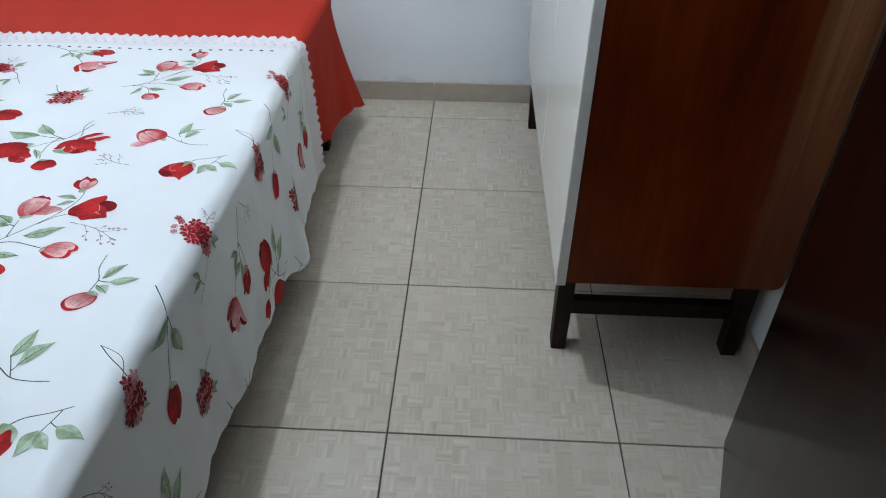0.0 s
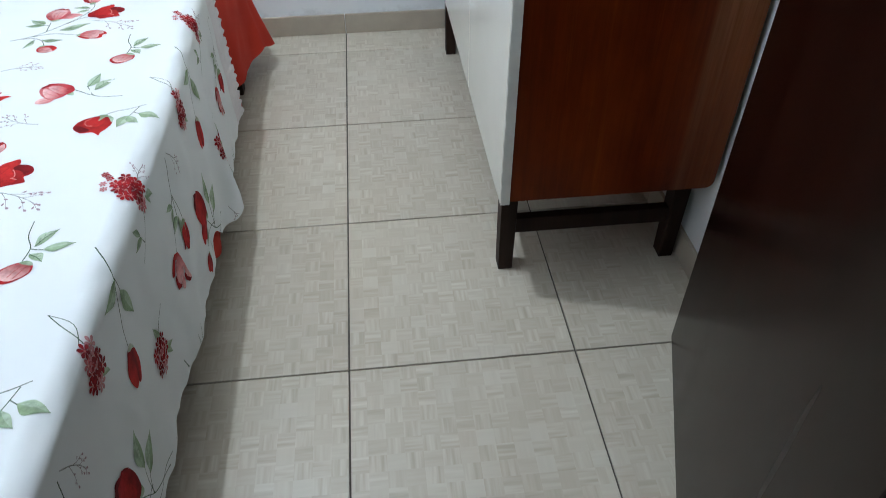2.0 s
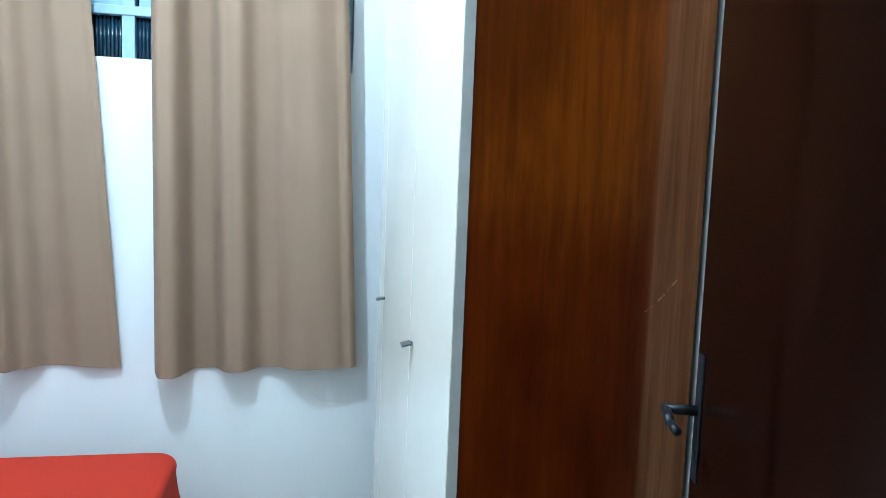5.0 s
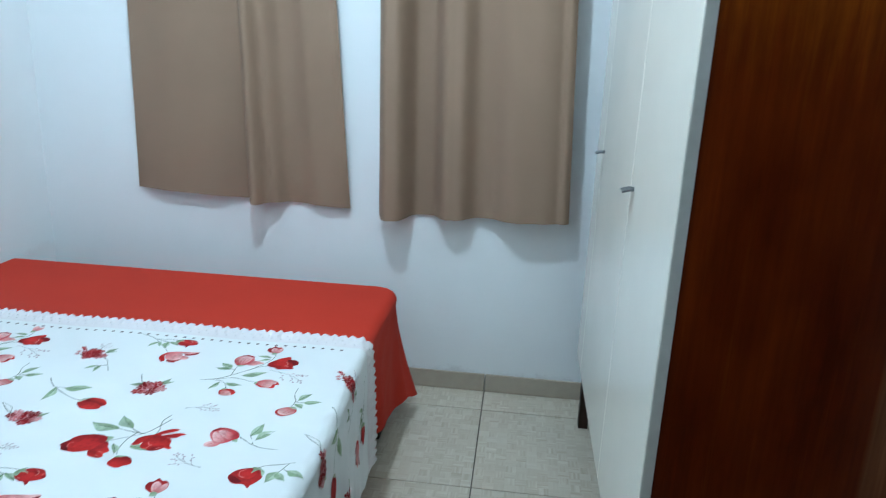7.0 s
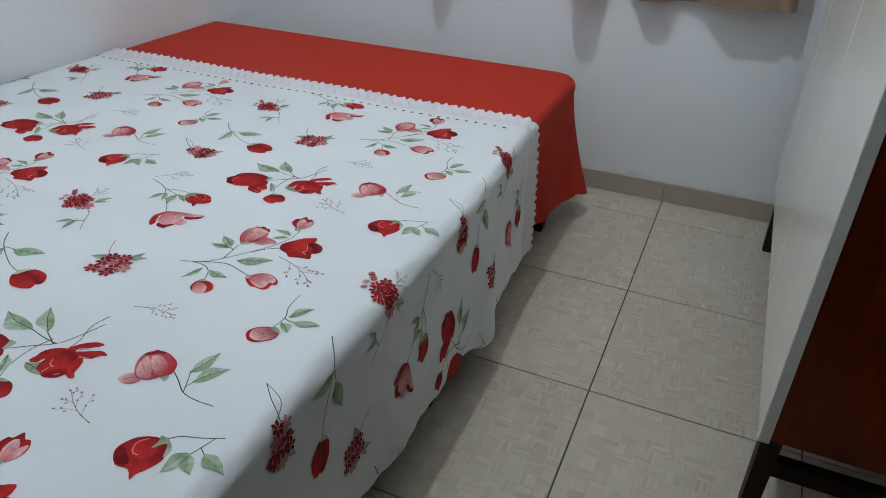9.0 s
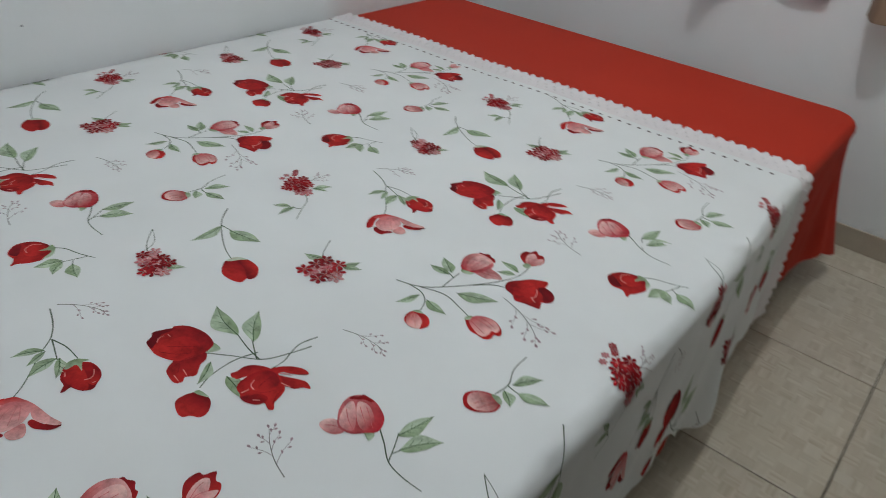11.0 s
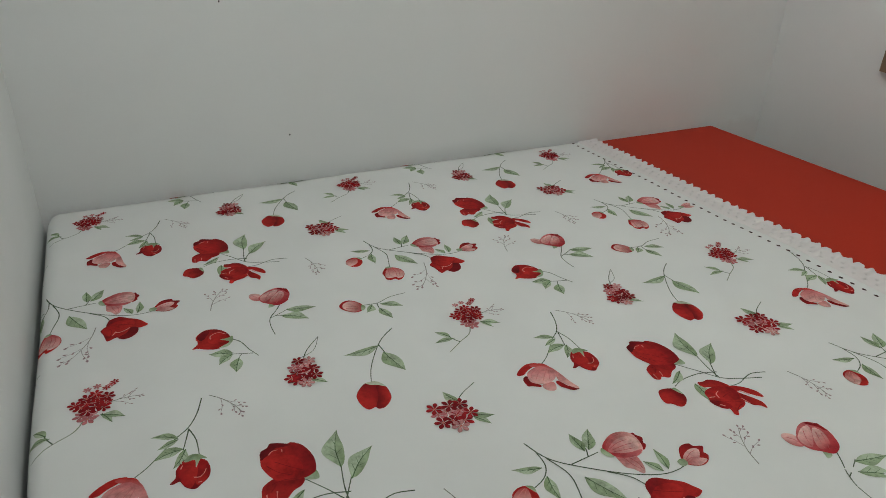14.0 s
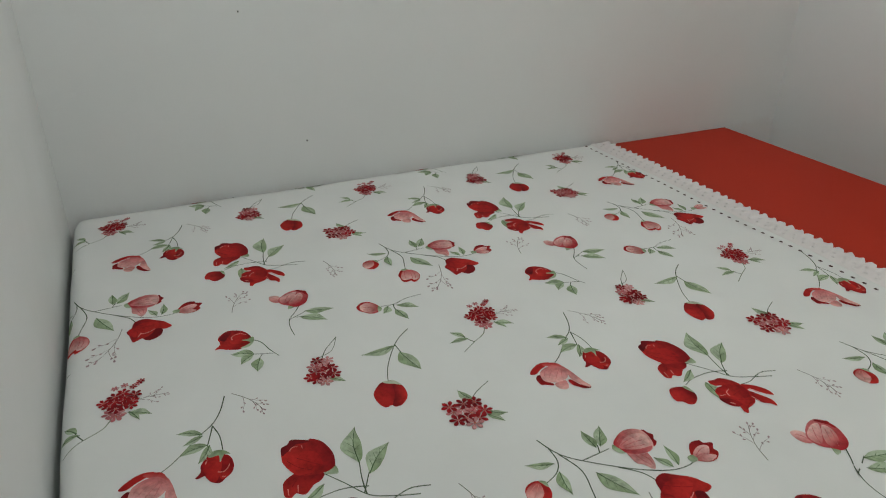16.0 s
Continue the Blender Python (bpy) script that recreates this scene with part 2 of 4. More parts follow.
def box(x0, x1, y0, y1, z0, z1, bevel=0.0, bm=None, taper=None):
    bm = bm or bmesh.new()
    vs = bmesh.ops.create_cube(bm, size=1.0)["verts"]
    for v in vs:
        v.co = ((x0 + x1) / 2 + v.co.x * (x1 - x0), (y0 + y1) / 2 + v.co.y * (y1 - y0), (z0 + z1) / 2 + v.co.z * (z1 - z0))
        if taper and v.co.z < (z0 + z1) / 2:
            v.co.x += ((x0 + x1) / 2 - v.co.x) * taper
            v.co.y += ((y0 + y1) / 2 - v.co.y) * taper
    if bevel:
        edges = list({e for v in vs for e in v.link_edges})
        bmesh.ops.bevel(bm, geom=edges, offset=bevel, segments=2, profile=0.5, affect="EDGES")
    return bm


def grid(nu, nv, fn, bm=None):
    bm = bm or bmesh.new()
    rows = [[bm.verts.new(fn(i / nu, j / nv)) for j in range(nv + 1)] for i in range(nu + 1)]
    for i in range(nu):
        for j in range(nv):
            bm.faces.new((rows[i][j], rows[i + 1][j], rows[i + 1][j + 1], rows[i][j + 1]))
    return bm


def turned(profile, n=20, bm=None, at=(0, 0, 0)):
    """A lathe shape round z from (radius, height) pairs."""
    bm = bm or bmesh.new()
    rings = [[bm.verts.new((at[0] + r * math.cos(k * math.tau / n), at[1] + r * math.sin(k * math.tau / n), at[2] + z)) for k in range(n)] for r, z in profile]
    for a, b in zip(rings, rings[1:]):
        for k in range(n):
            bm.faces.new((a[k], a[(k + 1) % n], b[(k + 1) % n], b[k]))
    bm.faces.new(rings[0][::-1])
    bm.faces.new(rings[-1])
    return bm


def rod(a, b, r, n=12, bm=None):
    bm = bm or bmesh.new()
    a, b = Vector(a), Vector(b)
    q = (b - a).to_track_quat("Z", "Y")
    rings = [[bm.verts.new(p + q @ Vector((r * math.cos(k * math.tau / n), r * math.sin(k * math.tau / n), 0))) for k in range(n)] for p in (a, b)]
    for k in range(n):
        bm.faces.new((rings[0][k], rings[0][(k + 1) % n], rings[1][(k + 1) % n], rings[1][k]))
    bm.faces.new(rings[0][::-1])
    bm.faces.new(rings[1])
    return bm


# ---- shell of the room ----
TH = 0.12
DX0, DX1, DZ = -0.29, 0.455, 2.10        # doorway in the near wall
WIN = (-1.22, 0.22, 1.675, 2.32)         # opening in the window wall


def structure(name, bm, mat, label, category):
    return tagged(part(name, bm, mat), label, category, kind="structure")


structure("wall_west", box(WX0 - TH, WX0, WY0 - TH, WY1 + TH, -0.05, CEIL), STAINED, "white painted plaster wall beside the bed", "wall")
structure("wall_east", box(WX1, WX1 + TH, WY0 - TH, WY1 + TH, -0.05, CEIL), WALL, "white painted plaster wall behind the wardrobe", "wall")
wn = box(WX0, WX1, WY1, WY1 + TH, -0.05, WIN[2])
box(WX0, WX1, WY1, WY1 + TH, WIN[3], CEIL, bm=wn)
box(WX0, WIN[0], WY1, WY1 + TH, WIN[2], WIN[3], bm=wn)
box(WIN[1], WX1, WY1, WY1 + TH, WIN[2], WIN[3], bm=wn)
structure("wall_north", wn, LOW_WALL, "white wall under the window with blistered paint", "wall")
ws = box(WX0, DX0, WY0 - TH, WY0, -0.05, CEIL)
box(DX1, WX1, WY0 - TH, WY0, -0.05, CEIL, bm=ws)
box(DX0, DX1, WY0 - TH, WY0, DZ, CEIL, bm=ws)
structure("wall_south", ws, WALL, "white painted wall with the doorway", "wall")
structure("ceiling", box(WX0 - TH, WX1 + 0.6, -2.5, WY1 + TH, CEIL, CEIL + 0.1), CEILING, "plain white painted ceiling", "ceiling")
hall = box(-1.25, -1.13, -2.5, WY0 - TH, -0.05, CEIL)
box(1.2, 1.32, -2.5, WY0 - TH, -0.05, CEIL, bm=hall)
box(-1.25, 1.32, -2.6, -2.5, -0.05, CEIL, bm=hall)
box(WX1, 1.32, WY0 - TH - 0.1, WY0 - TH, -0.05, CEIL, bm=hall)
structure("wall_hall", hall, WALL, "plain white walls of the hall", "wall")
floor = structure("floor", box(WX0 - TH, 1.32, -2.6, WY1 + TH, -0.06, -0.004), GROUT, "beige glazed tile floor with dark grout", "floor")

# door frame
frame_bm = box(DX0 - 0.0, DX0 + 0.03, WY0 - TH - 0.004, WY0 + 0.004, 0, DZ, 0.003)
box(DX1 - 0.03, DX1, WY0 - TH - 0.004, WY0 + 0.004, 0, DZ, 0.003, bm=frame_bm)
box(DX0 + 0.03, DX1 - 0.03, WY0 - TH - 0.004, WY0 + 0.004, DZ - 0.03, DZ, 0.003, bm=frame_bm)
structure("door_frame", frame_bm, DOORWOOD, "dark stained wooden door frame", "door frame")

# window behind the curtains
win = thing("window_1", "high window with dark ribbed glass and blue-grey frame", "window", kind="structure")
fb = box(WIN[0], WIN[1], WY1 + 0.03, WY1 + 0.08, WIN[2] + 0.14, WIN[2] + 0.17, 0.003)
box(WIN[0], WIN[1], WY1 + 0.03, WY1 + 0.08, WIN[3] - 0.04, WIN[3], 0.003, bm=fb)
for x in (WIN[0], (WIN[0] + WIN[1]) / 2 - 0.02, WIN[1] - 0.04):
    box(x, x + 0.04, WY1 + 0.035, WY1 + 0.075, WIN[2], WIN[3], 0.003, bm=fb)
part("window_frame", fb, BLUEMETAL, win)
rb = bmesh.new()
k = 0
while WIN[0] + 0.012 * k < WIN[1] - 0.012:
    rod((WIN[0] + 0.012 * k + 0.006, WY1 + 0.062, WIN[2]), (WIN[0] + 0.012 * k + 0.006, WY1 + 0.062, WIN[2] + 0.14), 0.0062, 8, rb)
    k += 1
part("ribbed_panel", rb, RIBGLASS, win, "dark ribbed glass strip", True)
for x0, x1 in ((WIN[0] + 0.04, -0.51), (-0.47, WIN[1] - 0.04)):
    part("pane", box(x0, x1, WY1 + 0.052, WY1 + 0.06, WIN[2] + 0.17, WIN[3] - 0.04), FROST, win)
structure("backdrop", box(-2.5, 1.5, 3.0, 3.05, 0, 3.5), RIBGLASS, "dark night outside the window", "backdrop")

# ---- the open door ----
EDGE, HINGE = Vector((0.647, 0.006, 0)), Vector((0.425, -0.655, 0))
along = (EDGE - HINGE).normalized()
DLEN = (EDGE - HINGE).length
turn = Matrix.Translation(HINGE) @ Matrix.Rotation(math.atan2(along.y, along.x), 4, "Z")
door = thing("door_1", "dark stained wooden door standing open", "door", kind="structure")
door.matrix_world = turn
part("door_leaf", box(0.0, DLEN, -0.036, 0.0, 0.012, 2.085, 0.0025), DOORWOOD, door)
for z in (0.25, 1.05, 1.85):
    part("hinge", rod((0.0, 0.006, z - 0.04), (0.0, 0.006, z + 0.04), 0.006), STEEL, door)
hb = box(DLEN - 0.046, DLEN - 0.020, 0.0, 0.004, 0.906, 1.090, 0.0018)
plate = part("handle_plate", hb, STEEL, door, "worn steel lock plate")
lb = rod((DLEN - 0.034, 0.004, 1.009), (DLEN - 0.034, 0.050, 1.009), 0.0075)
rod((DLEN - 0.027, 0.046, 1.009), (DLEN - 0.09, 0.050, 1.006), 0.0068, bm=lb)
rod((DLEN - 0.09, 0.050, 1.006), (DLEN - 0.112, 0.045, 1.002), 0.006, bm=lb)
part("lever", lb, METAL, plate, "dark metal lever", True)
part("keyhole", turned([(0.007, 0), (0.007, 0.0012)], 12, at=(0, 0, 0)), METAL, plate).matrix_local = pose(DLEN - 0.034, 0.004, 0.945, -90, 0, 0)

# ---- wardrobe ----
WF, WB, WN, WE, WZ0, WZ1 = 0.316, 0.744, 0.182, 1.388, 0.245, 1.98


def side_board(y, thick=0.018, r=0.016):
    """A side of the wardrobe: an upright board whose lower back corner is rounded off."""
    bm = bmesh.new()
    x0, x1 = WF + 0.019, WB
    outline = [(x0, WZ1), (x0, WZ0 + 0.003), (x0 + 0.003, WZ0)]
    outline += [(x1 - r + r * math.sin(a), WZ0 + r - r * math.cos(a)) for a in [math.pi / 2 * k / 8 for k in range(9)]] + [(x1, WZ1)]
    near, back = ([bm.verts.new((x, yy, z)) for x, z in outline] for yy in (y, y + thick))
    bm.faces.new(near)
    bm.faces.new(back[::-1])
    for k in range(len(outline)):
        bm.faces.new((near[k - 1], back[k - 1], back[k], near[k]))
    bmesh.ops.recalc_face_normals(bm, faces=bm.faces[:])
    return bm


ward = thing("wardrobe", "old mahogany wardrobe with glossy cream doors on dark legs", "wardrobe")
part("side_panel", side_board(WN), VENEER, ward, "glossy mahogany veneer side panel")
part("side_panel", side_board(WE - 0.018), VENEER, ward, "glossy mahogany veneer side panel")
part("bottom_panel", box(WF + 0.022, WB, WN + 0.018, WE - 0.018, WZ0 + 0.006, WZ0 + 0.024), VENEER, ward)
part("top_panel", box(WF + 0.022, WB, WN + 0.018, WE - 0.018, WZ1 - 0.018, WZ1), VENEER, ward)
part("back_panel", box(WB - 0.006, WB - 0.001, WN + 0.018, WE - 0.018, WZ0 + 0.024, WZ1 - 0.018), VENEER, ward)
part("front_edge", box(WF + 0.0165, WF + 0.019, WN, WE, WZ0, WZ1), LAMEDGE, ward, "pale laminate edging")
for a, b, r in (((0.650, 1.112), (0.664, 1.122), 0.0005), ((0.672, 1.130), (0.684, 1.142), 0.0016), ((0.688, 1.147), (0.694, 1.155), 0.0008), ((0.696, 1.156), (0.705, 1.167), 0.0022)):
    part("scratch", rod((a[0], WN - 0.0002, a[1]), (b[0], WN - 0.0002, b[1]), r, 6), SCRATCH, ward, "dull diagonal scratch")
SEAMS = (WN - 0.001, 0.640, 1.232, WE + 0.001)
for k in range(3):
    leaf = part("wardrobe_door", box(WF, WF + 0.0165, SEAMS[k] + 0.002, SEAMS[k + 1] - 0.002, WZ0 - 0.004, WZ1, 0.0012), LAMINATE, ward, "glossy cream laminate door")
    if k == 0:
        part("edge_band", box(WF + 0.001, WF + 0.0185, WN - 0.004, WN - 0.0005, WZ0 - 0.004, WZ1), LAMEDGE, leaf, "grey laminate edge band")
    if k < 2:
        yh = SEAMS[k + 1] - 0.042
        # a thin lip that sticks out and droops a little, on a short post
        pb = box(WF - 0.026, WF - 0.004, yh - 0.018, yh + 0.018, 0.958, 0.9625, 0.001)
        for v in pb.verts:
            v.co.z -= 0.28 * (WF - v.co.x) - 0.004
        rod((WF - 0.006, yh, 0.961), (WF, yh, 0.961), 0.005, 10, pb)
        part("handle", pb, CHROME, leaf, "small grey metal pull")
LEGS = [(0.333, 0.246), (0.704, 0.246), (0.333, 1.300), (0.704, 1.300)]
for lx, ly in LEGS:
    part("leg", box(lx, lx + 0.036, ly, ly + 0.042, 0, WZ0 + 0.006, 0.002, taper=0.12), LEGWOOD, ward, "dark square tapered leg")
for ly in (0.246, 1.300):
    part("stretcher", box(0.367, 0.706, ly + 0.010, ly + 0.032, 0.099, 0.138, 0.002), LEGWOOD, ward)
part("front_rail", box(0.344, 0.364, 0.287, 1.301, WZ0 - 0.03, WZ0 + 0.004, 0.002), LEGWOOD, ward)
part("back_rail", box(0.716, 0.734, 0.287, 1.301, WZ0 - 0.03, WZ0 + 0.004, 0.002), LEGWOOD, ward)

# ---- bed ----
BX0, BX1, BY0, BY1 = -1.668, -0.286, -0.668, 1.270
bed = thing("bed", "double bed with a mattress on a dark wooden base", "bed")
part("base", box(BX0 + 0.03, BX1 - 0.03, BY0 + 0.03, BY1 - 0.03, 0.10, 0.27, 0.01), LEGWOOD, bed)
part("mattress", box(BX0 + 0.012, BX1 - 0.014, BY0 + 0.012, BY1 - 0.014, 0.27, H - 0.013, 0.04), MATTRESS, bed)
for lx in (BX0 + 0.06, BX1 - 0.068):
    for ly in (-0.55, 0.235, 1.10):
        wide = lx + (0.0 if lx < -1 or ly == 0.235 else -0.012)
        part("leg", box(wide, wide + 0.055, ly, ly + 0.055, 0, 0.10, 0.004, taper=0.2), LEGWOOD, bed, "short dark bed leg")


def fold(v, s):
    """How far the hanging cloth swings out at v metres along the bed and s metres below its edge."""
    k = min(1.0, max(0.0, s / 0.36)) ** 1.3
    wave = 0.5 * math.sin(17 * v + 0.6) + 0.35 * math.sin(29 * v + 2.0) + 0.3 * math.sin(47 * v) + 0.5 * noise.noise((v * 6, s * 2, 3.0))
    lean = v - 0.40 - 0.22 * (0.36 - s)                # the pleat runs slantwise down from the bed's edge
    pleat = 0.016 * math.exp(-(lean / 0.030) ** 2) - 0.010 * math.exp(-((lean + 0.07) / 0.035) ** 2) + 0.008 * math.exp(-((v + 0.02) / 0.04) ** 2)
    crease = 0.0036 * noise.noise((v * 13 + s * 9, s * 7, 8.0)) + 0.0020 * noise.noise((v * 30, s * 16, 2.0))
    flare = 0.002 + 0.018 * math.exp(-((v - 0.44) / 0.26) ** 2)
    return k * (flare + 0.0065 * wave + pleat) + crease * min(1.0, s / 0.05)


R = 0.027


def belly(v):
    """How far the made bed's long side stands out past the mattress's head corner."""
    t = min(1.0, max(0.0, (0.80 - v) / 0.55))
    return 0.020 * t * t * (3 - 2 * t)


def spread(u, v, lift=0.0):
    """The bedspread: u across the bed, v along it, in metres of cloth; lift off the cloth."""
    soft = 0.0032 * noise.noise((u * 4, v * 4, 0)) + 0.0012 * noise.noise((u * 11, v * 11, 5))
    soft += 0.0028 * math.exp(-((u + 0.44 - 0.75 * (v - 0.20)) / 0.012) ** 2) * math.exp(-((v - 0.36) / 0.15) ** 2)
    out_x = BX1 + belly(v)
    d = u - (out_x - R + 0.006)
    if d <= 0:
        left, near = max(0.0, BX0 + R - u), max(0.0, BY0 + R - v)
        far = math.hypot(left, near)
        if far == 0:
            return Vector((u, v, H + soft + lift))
        a = min(far / R, math.pi / 2)
        out, low = (R + lift + soft) * math.sin(a), H - R + (R + lift + soft) * math.cos(a) - max(0.0, far - R * math.pi / 2)
        return Vector((max(u, BX0 + R) - left / far * out, max(v, BY0 + R) - near / far * out, low))
    if d < R * math.pi / 2:
        a = d / R
        r = R + lift + soft
        crease = math.sin(a * 2) * (0.0055 * noise.noise((v * 9, 0, 7)) + 0.0035 * noise.noise((v * 23, a, 4)))
        return Vector((out_x - R + 0.006 + (r + crease) * math.sin(a), v, H - R + (r + crease) * math.cos(a)))
    s = d - R * math.pi / 2
    return Vector((out_x + 0.006 + lift + fold(v, s), v, H - R - s))


DROP = R * math.pi / 2 + 0.345
U1 = BX1 - R + 0.006 + DROP
EXTRA = R * math.pi / 2 - R + 0.16         # cloth tucked down beside the walls
V0, V1 = BY0 - EXTRA, 0.724
U0 = BX0 - EXTRA
LACEW = 0.068
TILT = 0.010                               # the bedspread lies a little askew

cover = thing("bedspread", "white cotton bedspread printed with red and pink tulips", "bedspread")


def hem(v):
    return 0.036 * math.exp(-((v - 0.238) / 0.034) ** 4) - 0.030 * math.exp(-((v - 0.37) / 0.07) ** 2) + 0.006 * abs(math.sin(v * 60)) + 0.012 * noise.noise((v * 3, 1, 1)) + 0.006 * noise.noise((v * 12, 1, 1))


def spread_grid(a, b):
    v = V0 + (V1 + 0.036 - V0) * b
    ubend = BX1 + belly(v) - R
    if a < 0.45:
        u = U0 + (ubend - U0) * (a / 0.45)
    else:
        u = ubend + (U1 - ubend - hem(v)) * (a - 0.45) / 0.55
    return spread(u, v + TILT * (u + 1) * b)


part("cloth", grid(130, 170, spread_grid), COTTON, cover, "", True)


def lace_strip(v0, v1, du=0.0):
    n = 560
    bm = bmesh.new()
    last = None
    for k in range(n + 1):
        u = BX0 + 0.02 + (U1 - 0.004 - BX0 - 0.02) * k / n
        scallop = 0.009 * abs(math.sin(k * math.pi / 8.0)) ** 0.8 + 0.0015 * noise.noise((k * 0.3, 0, 0))
        row = []
        for j in range(7):
            t = j / 6
            w = v0 + (v1 - v0) * t + scallop * t * t
            ripple = 0.0026 * math.sin(k * math.pi / 8.0) ** 2 * t + 0.0012 * math.sin(k * 1.3 + j) * t + 0.0026 * math.sin(t * math.pi * 2.5) ** 2
            row.append(bm.verts.new(spread(u, w + TILT * (u + 1), 0.0005 + abs(ripple) + t * max(0.0, min(0.006, (u - BX1) * 0.06)))))
        if last:
            for j in range(6):
                bm.faces.new((last[j], row[j], row[j + 1], last[j + 1]))
        last = row
    return bm


trim = part("lace_trim", lace_strip(V1 + 0.012, V1 + LACEW - 0.002), LACE, cover, "white scalloped lace edging", True)
# eyelets and a row of small raised picots
eb, pb = bmesh.new(), bmesh.new()
u = BX0 + 0.03
while u < U1 - 0.02:
    for bm_, c, r, lift in () if u > BX1 - 0.03 else ((eb, (u, V1 - 0.008), 0.0046, 0.0008),):
        vs = [bm_.verts.new(spread(c[0] + r * math.cos(k * math.tau / 10), c[1] + TILT * (u + 1) + 0.8 * r * math.sin(k * math.tau / 10), lift)) for k in range(10)]
        bm_.faces.new(vs)
    for dv, r in ((0.026, 0.0036), (0.046, 0.0042)):
        c = (u + (0.012 if dv > 0.03 else 0), V1 + dv)
        ring = [[pb.verts.new(spread(c[0] + q * math.cos(k * math.tau / 8), c[1] + TILT * (u + 1) + q * math.sin(k * math.tau / 8), h)) for k in range(8)] for q, h in ((r, 0.0025), (r * 0.7, 0.0050), (r * 0.35, 0.0042))]
        for a_, b_ in zip(ring, ring[1:]):
            for k in range(8):
                pb.faces.new((a_[k], a_[(k + 1) % 8], b_[(k + 1) % 8], b_[k]))
    u += 0.0245
tagged(part("eyelet", eb, HOLE, trim, "small dark eyelets"), kind="stuff")
tagged(part("picot", pb, LACE, trim, "", True), kind="stuff")


# red sheet under the spread
red = thing("red_sheet", "plain red sheet hanging over the bed's head end and side", "bed sheet")
CR = 0.075
path = []
inx, iny = BX1 - CR, BY1 - CR
for k in range(60):
    path.append((Vector((BX0 + 0.03 + (inx - BX0 - 0.03) * k / 60, BY1, 0)), Vector((0, 1, 0))))
for k in range(15):
    a = math.pi / 2 * (1 - k / 15)
    path.append((Vector((inx + CR * math.cos(a), iny + CR * math.sin(a), 0)), Vector((math.cos(a), math.sin(a), 0))))
for k in range(111):
    path.append((Vector((BX1, iny + (BY0 + 0.01 - iny) * k / 110, 0)), Vector((1, 0, 0))))
rbm = bmesh.new()
NS = 22
cols = []
run = 0.0
for idx, (p, nrm) in enumerate(path):
    run += (p - path[idx - 1][0]).length if idx else 0
    corner = math.exp(-((idx - 66) / 9.0) ** 2)
    under = 1.0 if p.y < 0.70 and nrm.x > 0.9 else 0.0
    col = []
    for j in range(NS + 1):
        if j <= 6:
            a = math.pi / 2 * j / 6
            off, z = -R + R * math.sin(a), H - 0.004 - R + R * math.cos(a)
        else:
            s = 0.345 * (j - 6) / (NS - 6)
            k = (s / 0.345) ** 1.2
            swing = fold(p.y, s) - 0.006 + belly(p.y) if nrm.x > 0.9 else 0.010 * k * math.sin(run * 26)
            swing = swing * (1 - 0.6 * corner) + 0.092 * corner * k ** 1.2 + 0.020 * k * math.sin((idx - 60) * 0.9) * math.exp(-((idx - 66) / 7.0) ** 2)
            if nrm.x > 0.9 and not under:
                swing += 0.016 * k * math.exp(-((p.y - 0.99) / 0.07) ** 2) - 0.030 * k * math.exp(-((p.y - 0.93) / 0.05) ** 2) + 0.012 * k * math.exp(-((p.y - 0.86) / 0.03) ** 2)
            low = 0.03 * corner + (0.002 if under else 0) - 0.016 * math.exp(-((idx - 73) / 2.5) ** 2) + 0.008 * noise.noise((run * 4, 0, 0)) + (0.018 * noise.noise((run * 8, 4, 0)) - 0.024 + 0.038 * math.exp(-((p.y - 0.29) / 0.06) ** 2) if under else 0)
            off, z = swing, H - 0.004 - R - s * (1 + low / 0.345)
        col.append(rbm.verts.new((p.x + nrm.x * off, p.y + nrm.y * off, z)))
    cols.append(col)
for a, b in zip(cols, cols[1:]):
    for j in range(NS):
        rbm.faces.new((a[j], a[j + 1], b[j + 1], b[j]))
end_a, end_b = rbm.verts.new((BX0 + 0.03, BY1 - R, H - 0.004)), rbm.verts.new((BX0 + 0.03, 0.5, H - 0.004))
rbm.faces.new([end_b, end_a] + [c[0] for c in cols if c[0].co.y > 0.5])
lipped = [rbm.verts.new((BX0 + 0.004, y, H - 0.03)) for y in (BY1 - R, 0.5)]
rbm.faces.new((end_a, end_b, lipped[1], lipped[0]))
part("sheet_cloth", rbm, RED, red, "", True)


# ---- printed sprigs on the bedspread ----
from mathutils.geometry import tessellate_polygon

PA, PB, SKEW = 0.5834, 0.6504, 0.0052                    # the print's repeat, along and across the bed
RED1, RED2, RED3, RED4 = (0.36, 0.009, 0.011), (0.52, 0.022, 0.018), (0.14, 0.003, 0.007), (0.22, 0.005, 0.009)
PALE = (0.80, 0.50, 0.47)
PINK1, PINK2, PINK3 = (0.58, 0.145, 0.155), (0.78, 0.43, 0.41), (0.42, 0.018, 0.028)
LEAF1, LEAF2, STEM, TWIG = (0.22, 0.31, 0.155), (0.46, 0.54, 0.40), (0.09, 0.12, 0.08), (0.33, 0.25, 0.27)
CLUS = [(0.25, 0.007, 0.013), (0.37, 0.012, 0.018), (0.68, 0.32, 0.33), (0.56, 0.18, 0.20)]


